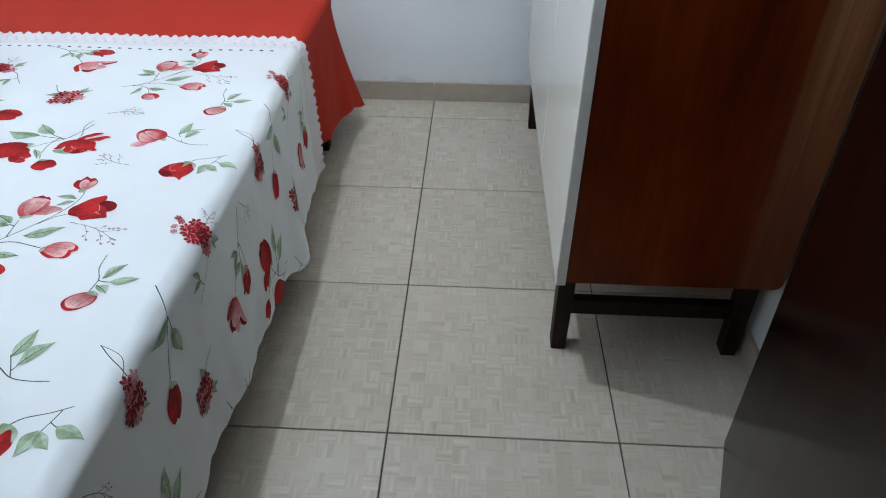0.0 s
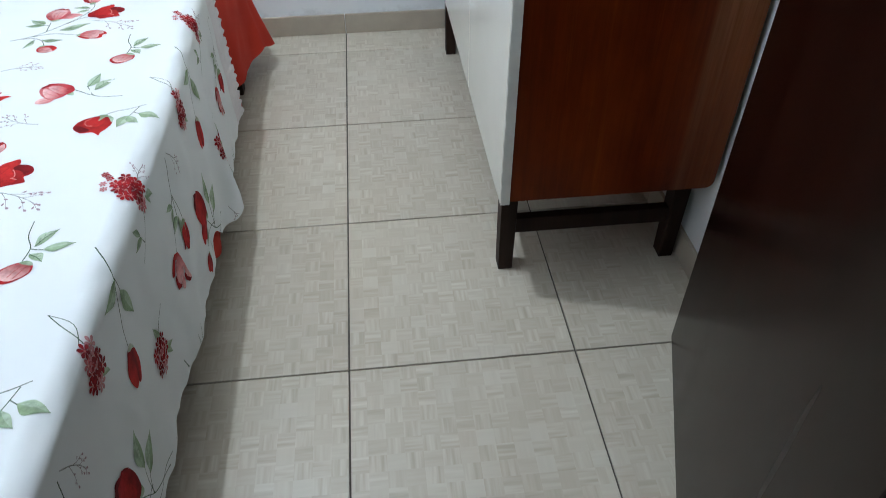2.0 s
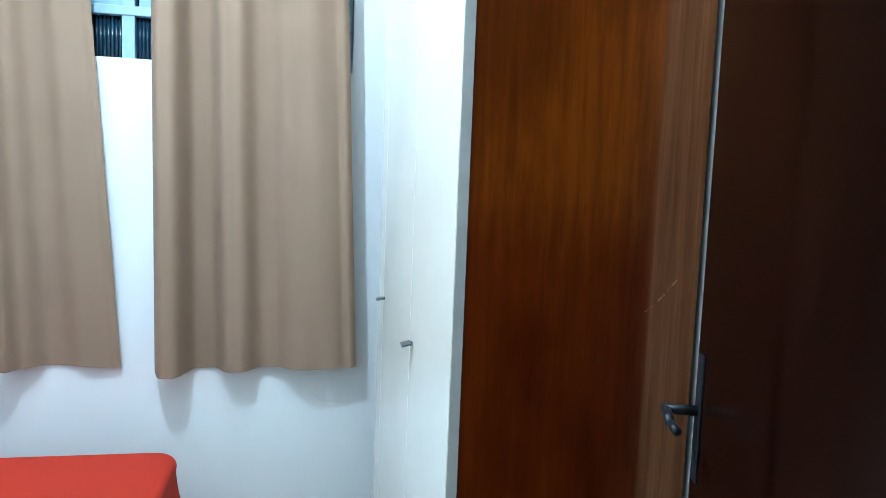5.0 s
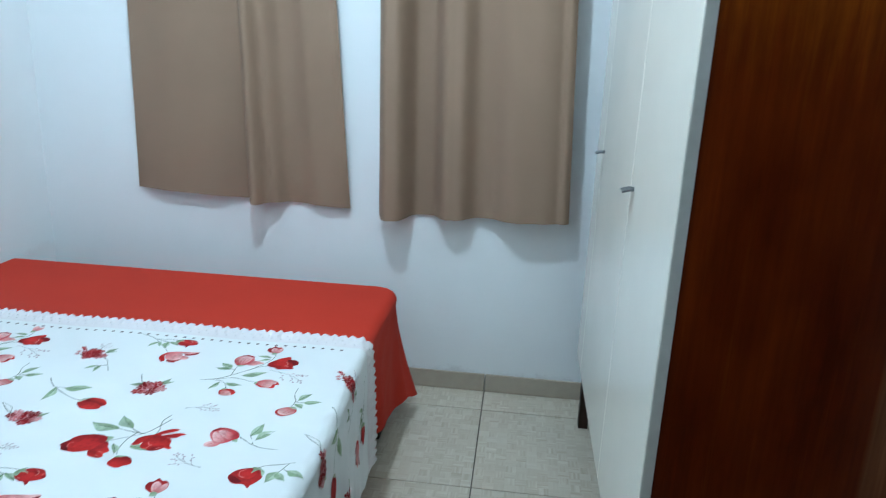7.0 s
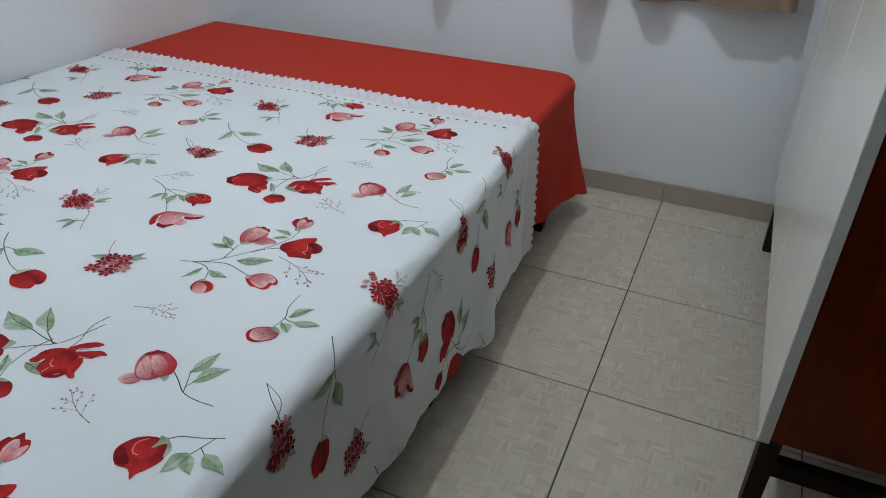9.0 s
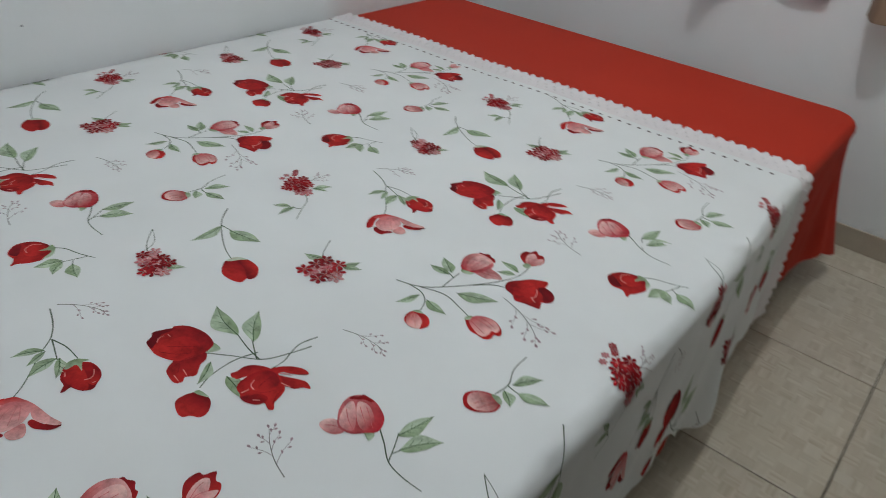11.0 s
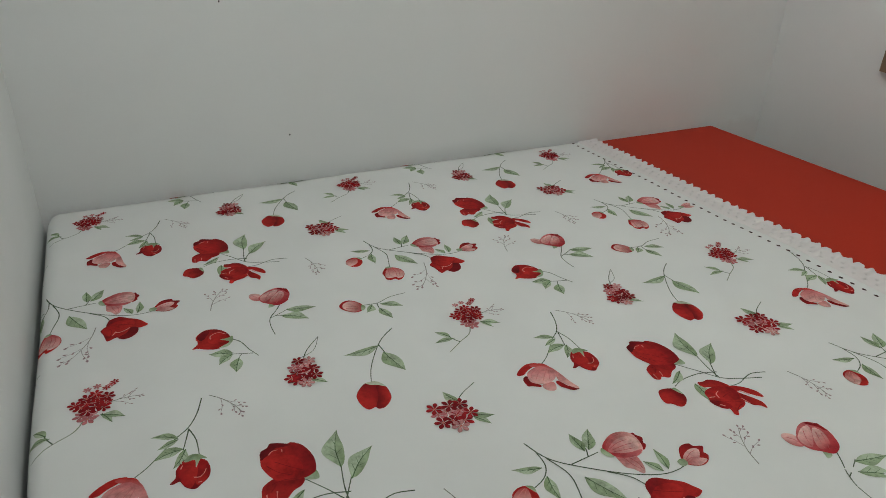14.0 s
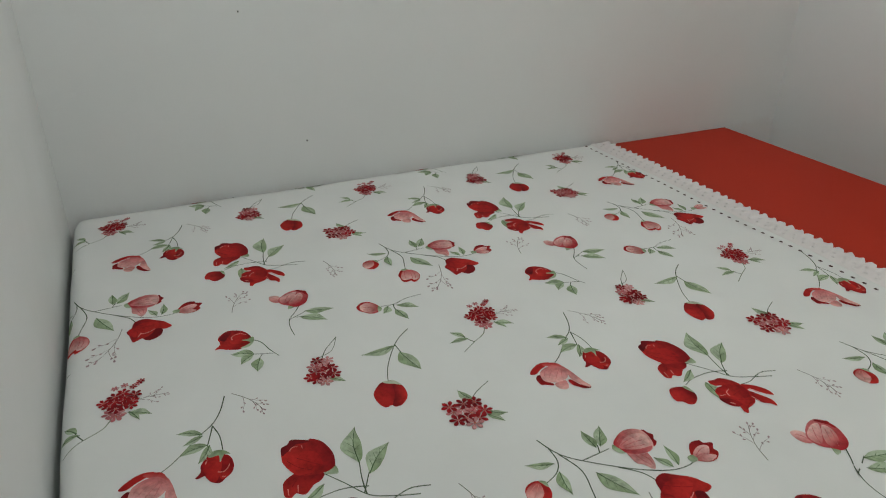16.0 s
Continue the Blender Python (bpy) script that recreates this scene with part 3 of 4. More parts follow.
class Sprig:
    """Collects flat shapes in millimetres (a along the bed, b across it), later laid onto the cloth."""

    def __init__(self):
        self.shapes = []
        self.piece = ("stem", 0)
        self.lean = (0.88, -0.41, 0.48, 1.09)

    def shape(self, pts, col_in, col_out):
        self.shapes.append((pts, col_in, col_out, self.piece, None))

    def draw(self, at, pts, col_in, col_out, angle=0.0, size=1.0, axis=None):
        """A petal with a rounded outline through pts, in millimetres as seen from the bed's foot corner; its colour runs along axis (degrees) from col_in to col_out."""
        ring, n = [], len(pts)
        for k in range(n):
            p0, p1, p2, p3 = (pts[(k + i) % n] for i in (-1, 0, 1, 2))
            for t in (0.0, 0.33, 0.66):
                ring.append(tuple(0.5 * (2 * p1[c] + (p2[c] - p0[c]) * t + (2 * p0[c] - 5 * p1[c] + 4 * p2[c] - p3[c]) * t * t + (3 * p1[c] - p0[c] - 3 * p2[c] + p3[c]) * t ** 3) for c in (0, 1)))
        place = lambda p: self.place(at, p, angle, size, self.lean)
        aim = math.radians(90.0 if axis is None else axis)
        runs = [p[0] * math.cos(aim) + p[1] * math.sin(aim) for p in ring]
        low, high = min(runs), max(runs)
        shade = [tuple(a + (b - a) * (r - low) / (high - low) for a, b in zip(col_in, col_out)) for r in runs]
        self.shapes.append(([place(p) for p in ring], col_in, col_out, self.piece, shade))

    def line(self, at, pts, w, col, angle=0.0, size=1.0):
        self.stroke([self.place(at, p, angle, size, self.lean) for p in pts], w, w * 0.5, col)

    @staticmethod
    def place(at, p, angle, size, frame_=(0.88, -0.41, 0.48, 1.09)):
        c, s_ = math.cos(math.radians(angle)) * size, math.sin(math.radians(angle)) * size
        x, y = p[0] * c - p[1] * s_, p[0] * s_ + p[1] * c
        return at[0] + frame_[0] * x + frame_[2] * y, at[1] + frame_[1] * x + frame_[3] * y

    def full_tulip(self, at, angle=0.0, size=1.0):
        """A wide red tulip with a turned-down petal."""
        self.lean = (0.50, -0.30, 0.28, 0.84)
        self.begin("flower")
        self.draw(at, [(33, -10), (52, -10), (65, -5), (57, 8), (46, 0)], LEAF2, LEAF1, angle, size)
        self.draw(at, [(-32, -18), (-48, -32), (-48, -45), (-42, -58), (-28, -58), (-20, -50), (0, -50), (15, -32), (30, -22), (33, -8), (-10, -8)], RED2, RED4, angle, size)
        self.draw(at, [(-65, 30), (-52, 40), (-45, 50), (-10, 52), (-2, 56), (25, 52), (50, 32), (57, 10), (50, 0), (30, -10), (-10, -18), (-30, -16), (-55, 0), (-62, 15)], RED2, RED4, angle, size, 25)
        self.draw(at, [(-56, 4), (-30, 24), (10, 30), (30, 10), (20, -6), (-10, -16), (-30, -15)], RED2, RED1, angle, size, 10)
        self.draw(at, [(-65, 30), (-52, 40), (-45, 50), (-10, 52), (-2, 50), (-20, 44), (-35, 40), (-42, 30), (-52, 22), (-60, 15)], RED3, RED4, angle, size, 0)
        for pts in ([(-46, 26), (-40, 34), (-28, 38)], [(-20, 40), (-18, 34)], [(-38, -44), (-34, -56)], [(-18, -36), (-16, -48)]):
            self.line(at, pts, 1.5, (0.74, 0.24, 0.20), angle, size)
        for pts in ([(-48, 6), (-20, -4), (10, -6)], [(-30, 14), (4, 8), (34, 4)], [(-30, -26), (-6, -16), (18, -12)], [(-30, -40), (-20, -24)]):
            self.line(at, pts, 0.9, RED4, angle, size)
        self.begin("stem")

    def splayed_tulip(self, at, angle=0.0, size=1.0):
        """A red tulip blown wide open."""
        self.lean = (0.50, -0.28, 0.30, 0.70)
        self.begin("flower")
        self.draw(at, [(-69, 45), (-55, 48), (-40, 55), (-20, 54), (0, 45), (8, 35), (-20, 30), (-45, 32), (-60, 30), (-69, 36)], RED2, RED4, angle, size)
        self.draw(at, [(6, 38), (25, 40), (50, 35), (68, 25), (74, 12), (60, 13), (40, 20), (25, 27), (8, 22)], RED2, RED1, angle, size)
        self.draw(at, [(12, 22), (30, 15), (50, 5), (63, -5), (64, -20), (52, -14), (35, -13), (22, -5), (8, -2)], RED4, RED2, angle, size, 0)
        self.draw(at, [(0, 38), (15, 28), (20, 10), (18, -10), (5, -22), (-10, -32), (-15, -44), (-25, -42), (-28, -28), (-45, -28), (-62, -18), (-66, -10), (-65, 0), (-68, 10), (-60, 22), (-40, 32), (-20, 38)], RED2, RED1, angle, size)
        self.draw(at, [(-66, -8), (-45, -8), (-28, -10), (-18, -20), (-28, -28), (-45, -28), (-62, -18)], RED4, RED1, angle, size, 0)
        self.draw(at, [(-40, 0), (-42, 15), (-25, 30), (0, 36), (14, 24), (12, 4), (-10, -4), (-25, -2)], RED2, RED4, angle, size, 20)
        for pts in ([(-38, 2), (-40, 12), (-30, 22)], [(20, 25), (32, 21), (41, 15)], [(-62, 0), (-46, 4)], [(16, 4), (30, -9)], [(-46, -18), (-34, -22)]):
            self.line(at, pts, 1.7, (0.76, 0.30, 0.26), angle, size)
        for pts in ([(-28, 4), (-10, 16), (8, 22)], [(-30, -8), (-6, -8), (14, -4)], [(-14, -34), (0, -18), (14, -10)]):
            self.line(at, pts, 0.9, RED4, angle, size)
        self.begin("stem")

    def plum(self, at, angle=0.0, size=1.0):
        """A closed red bud."""
        self.lean = (0.46, -0.28, 0.22, 0.72)
        self.begin("flower")
        self.draw(at, [(-34, -10), (-30, 10), (-15, 20), (10, 25), (28, 22), (35, 5), (30, -10), (15, -25), (0, -28), (-13, -22), (-28, -22)], RED2, RED3, angle, size, 50)
        self.draw(at, [(-30, -8), (-22, 8), (0, 16), (18, 12), (20, -4), (2, -20), (-14, -21)], RED2, RED4, angle, size, 40)
        self.draw(at, [(12, 24), (24, 27), (35, 10), (26, 13)], LEAF2, LEAF1, angle, size)
        self.begin("stem")

    def open_goblet(self, at, angle=0.0, size=1.0):
        """A wide red tulip with a dark mouth."""
        self.lean = (0.62, -0.36, 0.70, 0.70)
        self.begin("flower")
        self.draw(at, [(-50, 20), (-40, 33), (-15, 32), (10, 30), (25, 25), (42, 18), (37, 8), (30, 5), (42, -5), (45, -18), (37, -28), (25, -28), (15, -25), (8, -37), (-5, -30), (-20, -20), (-37, -10), (-38, 2)], RED4, RED2, angle, size, 20)
        self.draw(at, [(16, 6), (30, 7), (42, -5), (45, -18), (37, -28), (25, -28), (19, -24), (22, -10)], RED4, RED3, angle, size)
        self.draw(at, [(-38, 2), (-30, 20), (-5, 26), (12, 18), (8, -2), (-2, -22), (-20, -18), (-36, -8)], RED1, RED2, angle, size, 0)
        for pts in ([(-5, -10), (5, -11), (12, -3), (14, 5)], [(-2, -12), (2, -22)]):
            self.line(at, pts, 1.7, (0.76, 0.32, 0.28), angle, size)
        for pts in ([(-36, 12), (-10, 12), (12, 14)], [(-34, -2), (-16, -6), (0, -24)]):
            self.line(at, pts, 0.9, RED4, angle, size)
        self.begin("stem")

    def goblet(self, at, angle=0.0, size=1.0):
        """A half-closed red tulip hanging down."""
        self.lean = (0.48, -0.28, 0.20, 0.86)
        self.begin("flower")
        self.draw(at, [(-48, -24), (-38, -12), (-40, 0), (-32, 15), (-20, 25), (5, 28), (25, 25), (35, 10), (33, -5), (20, -18), (8, -28), (-10, -28), (-22, -22), (-28, -18), (-40, -24)], RED4, RED1, angle, size, 90)
        self.draw(at, [(-30, 12), (-14, 24), (2, 24), (8, 4), (2, -24), (-10, -27), (-24, -18), (-34, -4)], RED1, RED2, angle, size, 30)
        self.draw(at, [(2, -8), (14, -6), (22, 2), (26, 20), (33, 8), (31, -4), (20, -17), (10, -20)], RED2, RED4, angle, size, 40)
        for pts in ([(1, -8), (14, -6), (22, 2), (25, 10)], [(12, -16), (20, -14)], [(-30, 4), (-27, 12)]):
            self.line(at, pts, 1.5, (0.74, 0.27, 0.23), angle, size)
        self.draw(at, [(-25, 20), (-15, 32), (5, 36), (25, 30), (10, 27), (3, 10), (-2, 24), (-20, 18)], LEAF2, LEAF1, angle, size)
        self.begin("stem")

    def lying_tulip(self, at, angle=0.0, size=1.0):
        """A red tulip lying on its side."""
        self.lean = (0.74, -0.34, 0.26, 1.54)
        self.begin("flower")
        self.draw(at, [(-43, -17), (-33, -7), (-38, 3), (-25, 15), (-10, 19), (10, 18), (25, 10), (28, 0), (20, -8), (2, -15), (-20, -16), (-32, -15)], RED2, RED4, angle, size, 30)
        self.draw(at, [(-36, 3), (-25, 14), (-12, 17), (-16, 8), (-26, -2)], RED3, RED4, angle, size)
        self.draw(at, [(-14, -4), (-12, 8), (4, 15), (20, 10), (22, 0), (4, -6)], RED2, RED1, angle, size, 0)
        for pts in ([(-10, 1), (-10, 7), (4, 13), (18, 11)],):
            self.line(at, pts, 1.6, (0.74, 0.27, 0.23), angle, size)
        self.draw(at, [(8, 1), (22, 4), (31, 8), (32, 0), (22, -10), (6, -13), (22, -5), (24, -1)], LEAF2, LEAF1, angle, size)
        self.begin("stem")

    def drooping(self, at, angle=0.0, size=1.0):
        """A pink tulip bent over, its petals curling out."""
        self.lean = (0.70, -0.30, 0.07, 0.87)
        self.begin("flower")
        rose = (0.60, 0.19, 0.19)
        self.draw(at, [(-46, 2), (-31, 18), (-13, 30), (6, 33), (-4, 24), (-22, 11), (-34, 0), (-45, -3)], RED1, RED2, angle, size, 0)
        self.draw(at, [(-42, -30), (-43, -15), (-34, -4), (-28, -6), (-31, -18), (-18, -26), (-20, -32), (-34, -30)], RED1, RED3, angle, size)
        self.draw(at, [(-16, -28), (-4, -22), (9, -18), (8, -30), (0, -41), (-14, -40)], PINK2, rose, angle, size)
        self.draw(at, [(13, -20), (20, -15), (29, -28), (46, -36), (32, -40), (20, -34), (15, -30)], RED1, RED3, angle, size, 0)
        self.draw(at, [(25, 22), (33, 7), (40, -18), (47, -33), (40, -35), (28, -26), (21, -15), (24, 4)], PINK2, PINK1, angle, size)
        self.draw(at, [(-10, 28), (10, 32), (21, 28), (28, 12), (14, 20), (-8, 22)], rose, RED2, angle, size)
        self.draw(at, [(-32, -15), (-26, 4), (-8, 18), (10, 24), (26, 15), (28, 7), (20, -6), (8, -17), (-10, -24), (-26, -23)], PINK2, PINK1, angle, size)
        for pts in ([(14, 18), (-4, 6), (-18, -12)], [(16, 16), (2, -2), (-8, -16)], [(18, 14), (10, -4), (6, -12)], [(8, 20), (-14, 8), (-24, -8)]):
            self.line(at, pts, 1.0, (0.58, 0.18, 0.18), angle, size)
        self.begin("stem")

    def cup(self, at, angle=0.0, size=1.0):
        """A pink tulip opening sideways, one petal fallen open."""
        self.lean = (0.66, -0.36, 0.74, 0.84)
        self.begin("flower")
        self.draw(at, [(-10, -13), (5, -13), (20, -10), (30, -18), (38, -30), (37, -38), (20, -32), (8, -30), (-2, -22)], PINK2, PINK1, angle, size)
        self.draw(at, [(5, 24), (14, 28), (20, 24), (31, 20), (33, 12), (38, 8), (35, -1), (24, 8), (12, 18)], RED1, RED4, angle, size)
        self.draw(at, [(-34, 0), (-30, 15), (-20, 25), (-5, 29), (12, 26), (26, 14), (33, 2), (30, -8), (15, -15), (-5, -15), (-20, -10)], PINK3, PINK2, angle, size, 15)
        self.draw(at, [(-24, -4), (-14, 14), (4, 21), (18, 18), (26, 6), (20, -6), (4, -10), (-12, -9)], PINK1, PALE, angle, size, 40)
        self.draw(at, [(-22, -8), (-2, -8), (16, -5), (31, 0), (28, -9), (14, -14), (-4, -15)], PINK3, PINK1, angle, size, 0)
        for pts in ([(-22, -2), (-10, 9), (4, 15)], [(-18, -4), (0, 5), (16, 10)], [(-14, -6), (4, -2), (20, 2)], [(-28, 4), (-22, 16), (-10, 24)], [(4, -16), (16, -24), (32, -32)], [(12, -15), (26, -22), (34, -30)]):
            self.line(at, pts, 1.1, (0.52, 0.11, 0.12), angle, size)
        self.draw(at, [(-35, -1), (-27, -5), (-12, -14), (-22, -15), (-35, -8)], LEAF2, LEAF1, angle, size)
        self.begin("stem")

    def small_cup(self, at, angle=0.0, size=1.0):
        """A small tulip, dark red outside and pale within."""
        self.lean = (0.68, -0.36, 0.82, 0.82)
        self.begin("flower")
        self.draw(at, [(-13, 7), (-8, 15), (3, 18), (10, 14), (25, 15), (27, 5), (35, 0), (35, -10), (25, -17), (5, -17), (-7, -10)], RED2, RED4, angle, size)
        self.draw(at, [(-5, -8), (-1, 4), (9, 10), (19, 8), (21, -3), (16, -14), (5, -16)], PINK1, PALE, angle, size)
        self.draw(at, [(4, -14), (12, -6), (23, -5), (34, -7), (25, -16), (10, -17)], PALE, PINK1, angle, size, 180)
        for pts in ([(0, -12), (8, -6), (22, -4)], [(0, -8), (6, 2), (12, 6)]):
            self.line(at, pts, 1.0, (0.55, 0.13, 0.14), angle, size)
        self.draw(at, [(-14, -13), (-6, -8), (4, -15), (-4, -20)], LEAF2, LEAF1, angle, size)
        self.begin("stem")

    def round_bud(self, at, angle=0.0, size=1.0):
        """A round bud, red with a pale front petal."""
        self.lean = (0.56, -0.32, 0.52, 0.74)
        self.begin("flower")
        self.draw(at, [(-28, 3), (-20, 15), (-5, 20), (13, 12), (22, -2), (17, -18), (2, -22), (-10, -19), (-22, -12)], RED2, RED1, angle, size)
        self.draw(at, [(-26, -2), (-18, 12), (-6, 17), (3, 9), (6, -4), (-2, -19), (-12, -19), (-22, -11)], PALE, (0.44, 0.05, 0.05), angle, size, 100)
        for pts in ([(-20, -6), (-14, 6), (-7, 15)], [(-10, -14), (-6, 2), (-4, 14)], [(4, -12), (7, -2), (2, 8)]):
            self.line(at, pts, 1.0, (0.66, 0.24, 0.22), angle, size)
        self.draw(at, [(-6, 20), (8, 20), (15, 10), (5, 14)], LEAF2, LEAF1, angle, size)
        self.begin("stem")

    def hanging_pink(self, at, angle=0.0, size=1.0):
        """A pink tulip hanging down, its petal tips red."""
        self.lean = (0.56, -0.34, 0.56, 0.68)
        self.begin("flower")
        self.draw(at, [(-33, 7), (-30, 17), (-10, 20), (10, 15), (28, 0), (33, -22), (25, -33), (15, -28), (5, -35), (-8, -33), (-20, -20), (-30, -10)], RED2, RED1, angle, size)
        self.draw(at, [(-26, 6), (-22, 17), (-8, 19), (10, 14), (27, -1), (30, -18), (20, -24), (13, -19), (4, -25), (-8, -27), (-18, -18)], PALE, (0.50, 0.07, 0.08), angle, size, 100)
        for pts in ([(-14, 16), (0, 4), (14, -16)], [(-2, 16), (12, 2), (22, -16)], [(-22, 12), (-14, -4), (-4, -22)]):
            self.line(at, pts, 1.0, (0.50, 0.09, 0.10), angle, size)
        self.draw(at, [(-34, 16), (-28, 22), (-16, 21), (-24, 14)], LEAF2, LEAF1, angle, size)
        self.begin("stem")

    def nodding_pink(self, at, angle=0.0, size=1.0):
        """A pink tulip on its side with one petal stretched out."""
        self.lean = (0.66, -0.32, 0.90, 0.74)
        self.begin("flower")
        self.draw(at, [(20, -20), (32, -21), (37, -28), (30, -33), (24, -27)], LEAF2, LEAF1, angle, size)
        self.draw(at, [(-53, 4), (-48, 9), (-32, 7), (-16, -3), (-12, -13), (-25, -13), (-40, -7)], PINK1, PALE, angle, size)
        self.draw(at, [(-20, -7), (-26, 5), (-25, 20), (-13, 30), (10, 27), (30, 15), (42, 2), (50, -13), (42, -25), (22, -22), (0, -18)], PINK1, PINK3, angle, size, -40)
        self.draw(at, [(-12, 27), (-8, 30), (2, 27), (10, 28), (18, 23), (30, 15), (24, 15), (14, 20), (2, 23)], RED1, RED4, angle, size)
        self.draw(at, [(-23, 2), (-18, 18), (-6, 23), (2, 8), (4, -14), (-12, -10)], PALE, PINK1, angle, size, -60)
        self.draw(at, [(2, 19), (18, 14), (30, 0), (34, -16), (18, -18), (6, -4)], PALE, PINK3, angle, size, -50)
        for pts in ([(-14, 14), (-8, 0), (2, -14)], [(8, 12), (14, 0), (24, -16)], [(18, 10), (26, -4), (32, -18)], [(-44, 2), (-30, -2), (-18, -8)]):
            self.line(at, pts, 1.0, (0.55, 0.13, 0.14), angle, size)
        self.begin("stem")

    def pink_bud(self, at, angle=0.0, size=1.0):
        """A long pink bud with dark petal tips."""
        self.lean = (0.84, -0.40, 0.56, 1.70)
        self.begin("flower")
        self.draw(at, [(-22, 0), (-16, 7), (-6, 10), (8, 8), (19, 2), (18, -6), (5, -10), (-9, -8), (-18, -5)], RED1, PINK3, angle, size, 0)
        self.draw(at, [(-16, 2), (-6, 8), (8, 7), (18, 1), (17, -5), (3, -9), (-13, -5)], PALE, (0.40, 0.045, 0.05), angle, size, 0)
        for pts in ([(-10, 0), (4, 0), (16, -2)], [(-10, -4), (4, -4), (15, -4)]):
            self.line(at, pts, 0.9, (0.46, 0.06, 0.06), angle, size)
        self.draw(at, [(16, 3), (23, 0), (21, -5), (16, -6)], LEAF2, LEAF1, angle, size)
        self.begin("stem")

    def heart(self, at, angle=0.0, size=1.0):
        """A round closed red flower with two lobes."""
        self.lean = (0.68, -0.33, 0.41, 1.12)
        self.begin("flower")
        self.draw(at, [(-31, 0), (-25, 15), (-15, 25), (0, 27), (20, 22), (30, 10), (32, -3), (22, -17), (10, -21), (4, -18), (-8, -23), (-22, -15)], RED2, RED4, angle, size)
        self.draw(at, [(4, 20), (20, 20), (29, 9), (31, -3), (22, -16), (10, -20), (5, -17), (9, 2)], RED2, RED3, angle, size, 180)
        self.draw(at, [(-30, 0), (-24, 14), (-10, 23), (3, 20), (9, 0), (3, -17), (-8, -22), (-22, -14)], RED2, RED4, angle, size, 50)
        self.draw(at, [(-15, 25), (0, 29), (12, 27), (22, 20), (8, 22), (-6, 22)], LEAF2, (0.52, 0.50, 0.40), angle, size)
        self.begin("stem")

    def begin(self, kind):
        """The shapes that follow belong to one new flower, leaf or twig; "stem" goes back to the sprig itself."""
        self.piece = (kind, len(self.shapes) if kind != "stem" else 0)

    def petal(self, base, tip, width, col_in, col_out, bulge=0.5, wob=0.0):
        bx, by = base
        tx, ty = tip
        length = math.hypot(tx - bx, ty - by)
        ux, uy = (tx - bx) / length, (ty - by) / length
        pts = []
        for side in (1, -1):
            for k in range(9):
                t = k / 9 if side > 0 else 1 - k / 9
                w = width / 2 * math.sin(math.pi * t ** (math.log(0.5) / math.log(bulge))) ** 0.75 * (1 + wob * math.sin(7 * t + side))
                pts.append((bx + ux * length * t - uy * w * side, by + uy * length * t + ux * w * side))
        self.shape(pts, col_in, col_out)

    def leaf(self, base, tip, width=20):
        """A pointed leaf, one half darker than the other, with a bent rib."""
        self.begin("leaf")
        dx, dy = tip[0] - base[0], tip[1] - base[1]
        length = math.hypot(dx, dy)
        sway = math.sin(base[0] * 12.9 + tip[1] * 7.3)
        bend = 0.07 * length * sway
        full, lean = 0.92 + 0.10 * math.sin(tip[0] * 3.1 + base[1]), 0.10 * sway
        on = lambda t, side=0.0: (base[0] + dx * t - dy / length * (side + bend * math.sin(math.pi * t)), base[1] + dy * t + dx / length * (side + bend * math.sin(math.pi * t)))
        half = lambda t, k: width / 2 * full * (1 + k * lean * 2) * math.sin(math.pi * t ** (0.84 + 0.1 * k)) ** 1.2 * (1 - 0.25 * t ** 4) * (1 + 0.07 * math.sin(9 * t + 3 * sway + k))
        steps = [k / 11 for k in range(12)]
        mid = tuple((x + y) / 2 for x, y in zip(LEAF1, LEAF2))
        near = [on(t, half(t, 1)) for t in steps]
        far = [on(t, -half(t, -1)) for t in steps]
        rib = [on(t) for t in steps]
        fade = lambda low, high: [tuple(p + (q - p) * abs(2 * t - 1) for p, q in zip(low, high)) for t in steps]
        self.shapes.append((near[:-1] + [tip] + rib[::-1][1:-1], LEAF2, mid, self.piece, fade(LEAF2, mid) + fade(LEAF2, LEAF2)[1:-1]))
        self.shapes.append((rib[:-1] + [tip] + far[::-1][1:-1], mid, LEAF1, self.piece, fade(mid, mid) + fade(mid, LEAF1)[1:-1]))
        dark = (0.085, 0.14, 0.065)
        self.stroke([base, on(0.5), on(0.97)], 1.6, 0.5, dark)
        if width > 13:
            for t in (0.22, 0.42, 0.60):
                self.stroke([on(t), on(t + 0.15, (1 if sway > 0 else -1) * half(t + 0.15, 0) * 0.7)], 0.7, 0.3, dark)
            self.stroke([on(0.34), on(0.48, (-1 if sway > 0 else 1) * half(0.48, 0) * 0.6)], 0.6, 0.3, dark)
        self.begin("stem")

    def stroke(self, pts, w0=1.8, w1=1.2, col=STEM):
        smooth = []
        ext = [pts[0]] + list(pts) + [pts[-1]]
        for k in range(len(pts) - 1):
            p0, p1, p2, p3 = ext[k:k + 4]
            for i in range(5):
                t = i / 5
                smooth.append(tuple(0.5 * (2 * p1[c] + (p2[c] - p0[c]) * t + (2 * p0[c] - 5 * p1[c] + 4 * p2[c] - p3[c]) * t * t + (3 * p1[c] - p0[c] - 3 * p2[c] + p3[c]) * t ** 3) for c in (0, 1)))
        smooth.append(pts[-1])
        left, right = [], []
        for k, p in enumerate(smooth):
            q, o = smooth[min(k + 1, len(smooth) - 1)], smooth[max(k - 1, 0)]
            dx, dy = q[0] - o[0], q[1] - o[1]
            length = math.hypot(dx, dy) or 1
            w = (w0 + (w1 - w0) * k / len(smooth)) / 2
            left.append((p[0] - dy / length * w, p[1] + dx / length * w))
            right.append((p[0] + dy / length * w, p[1] - dx / length * w))
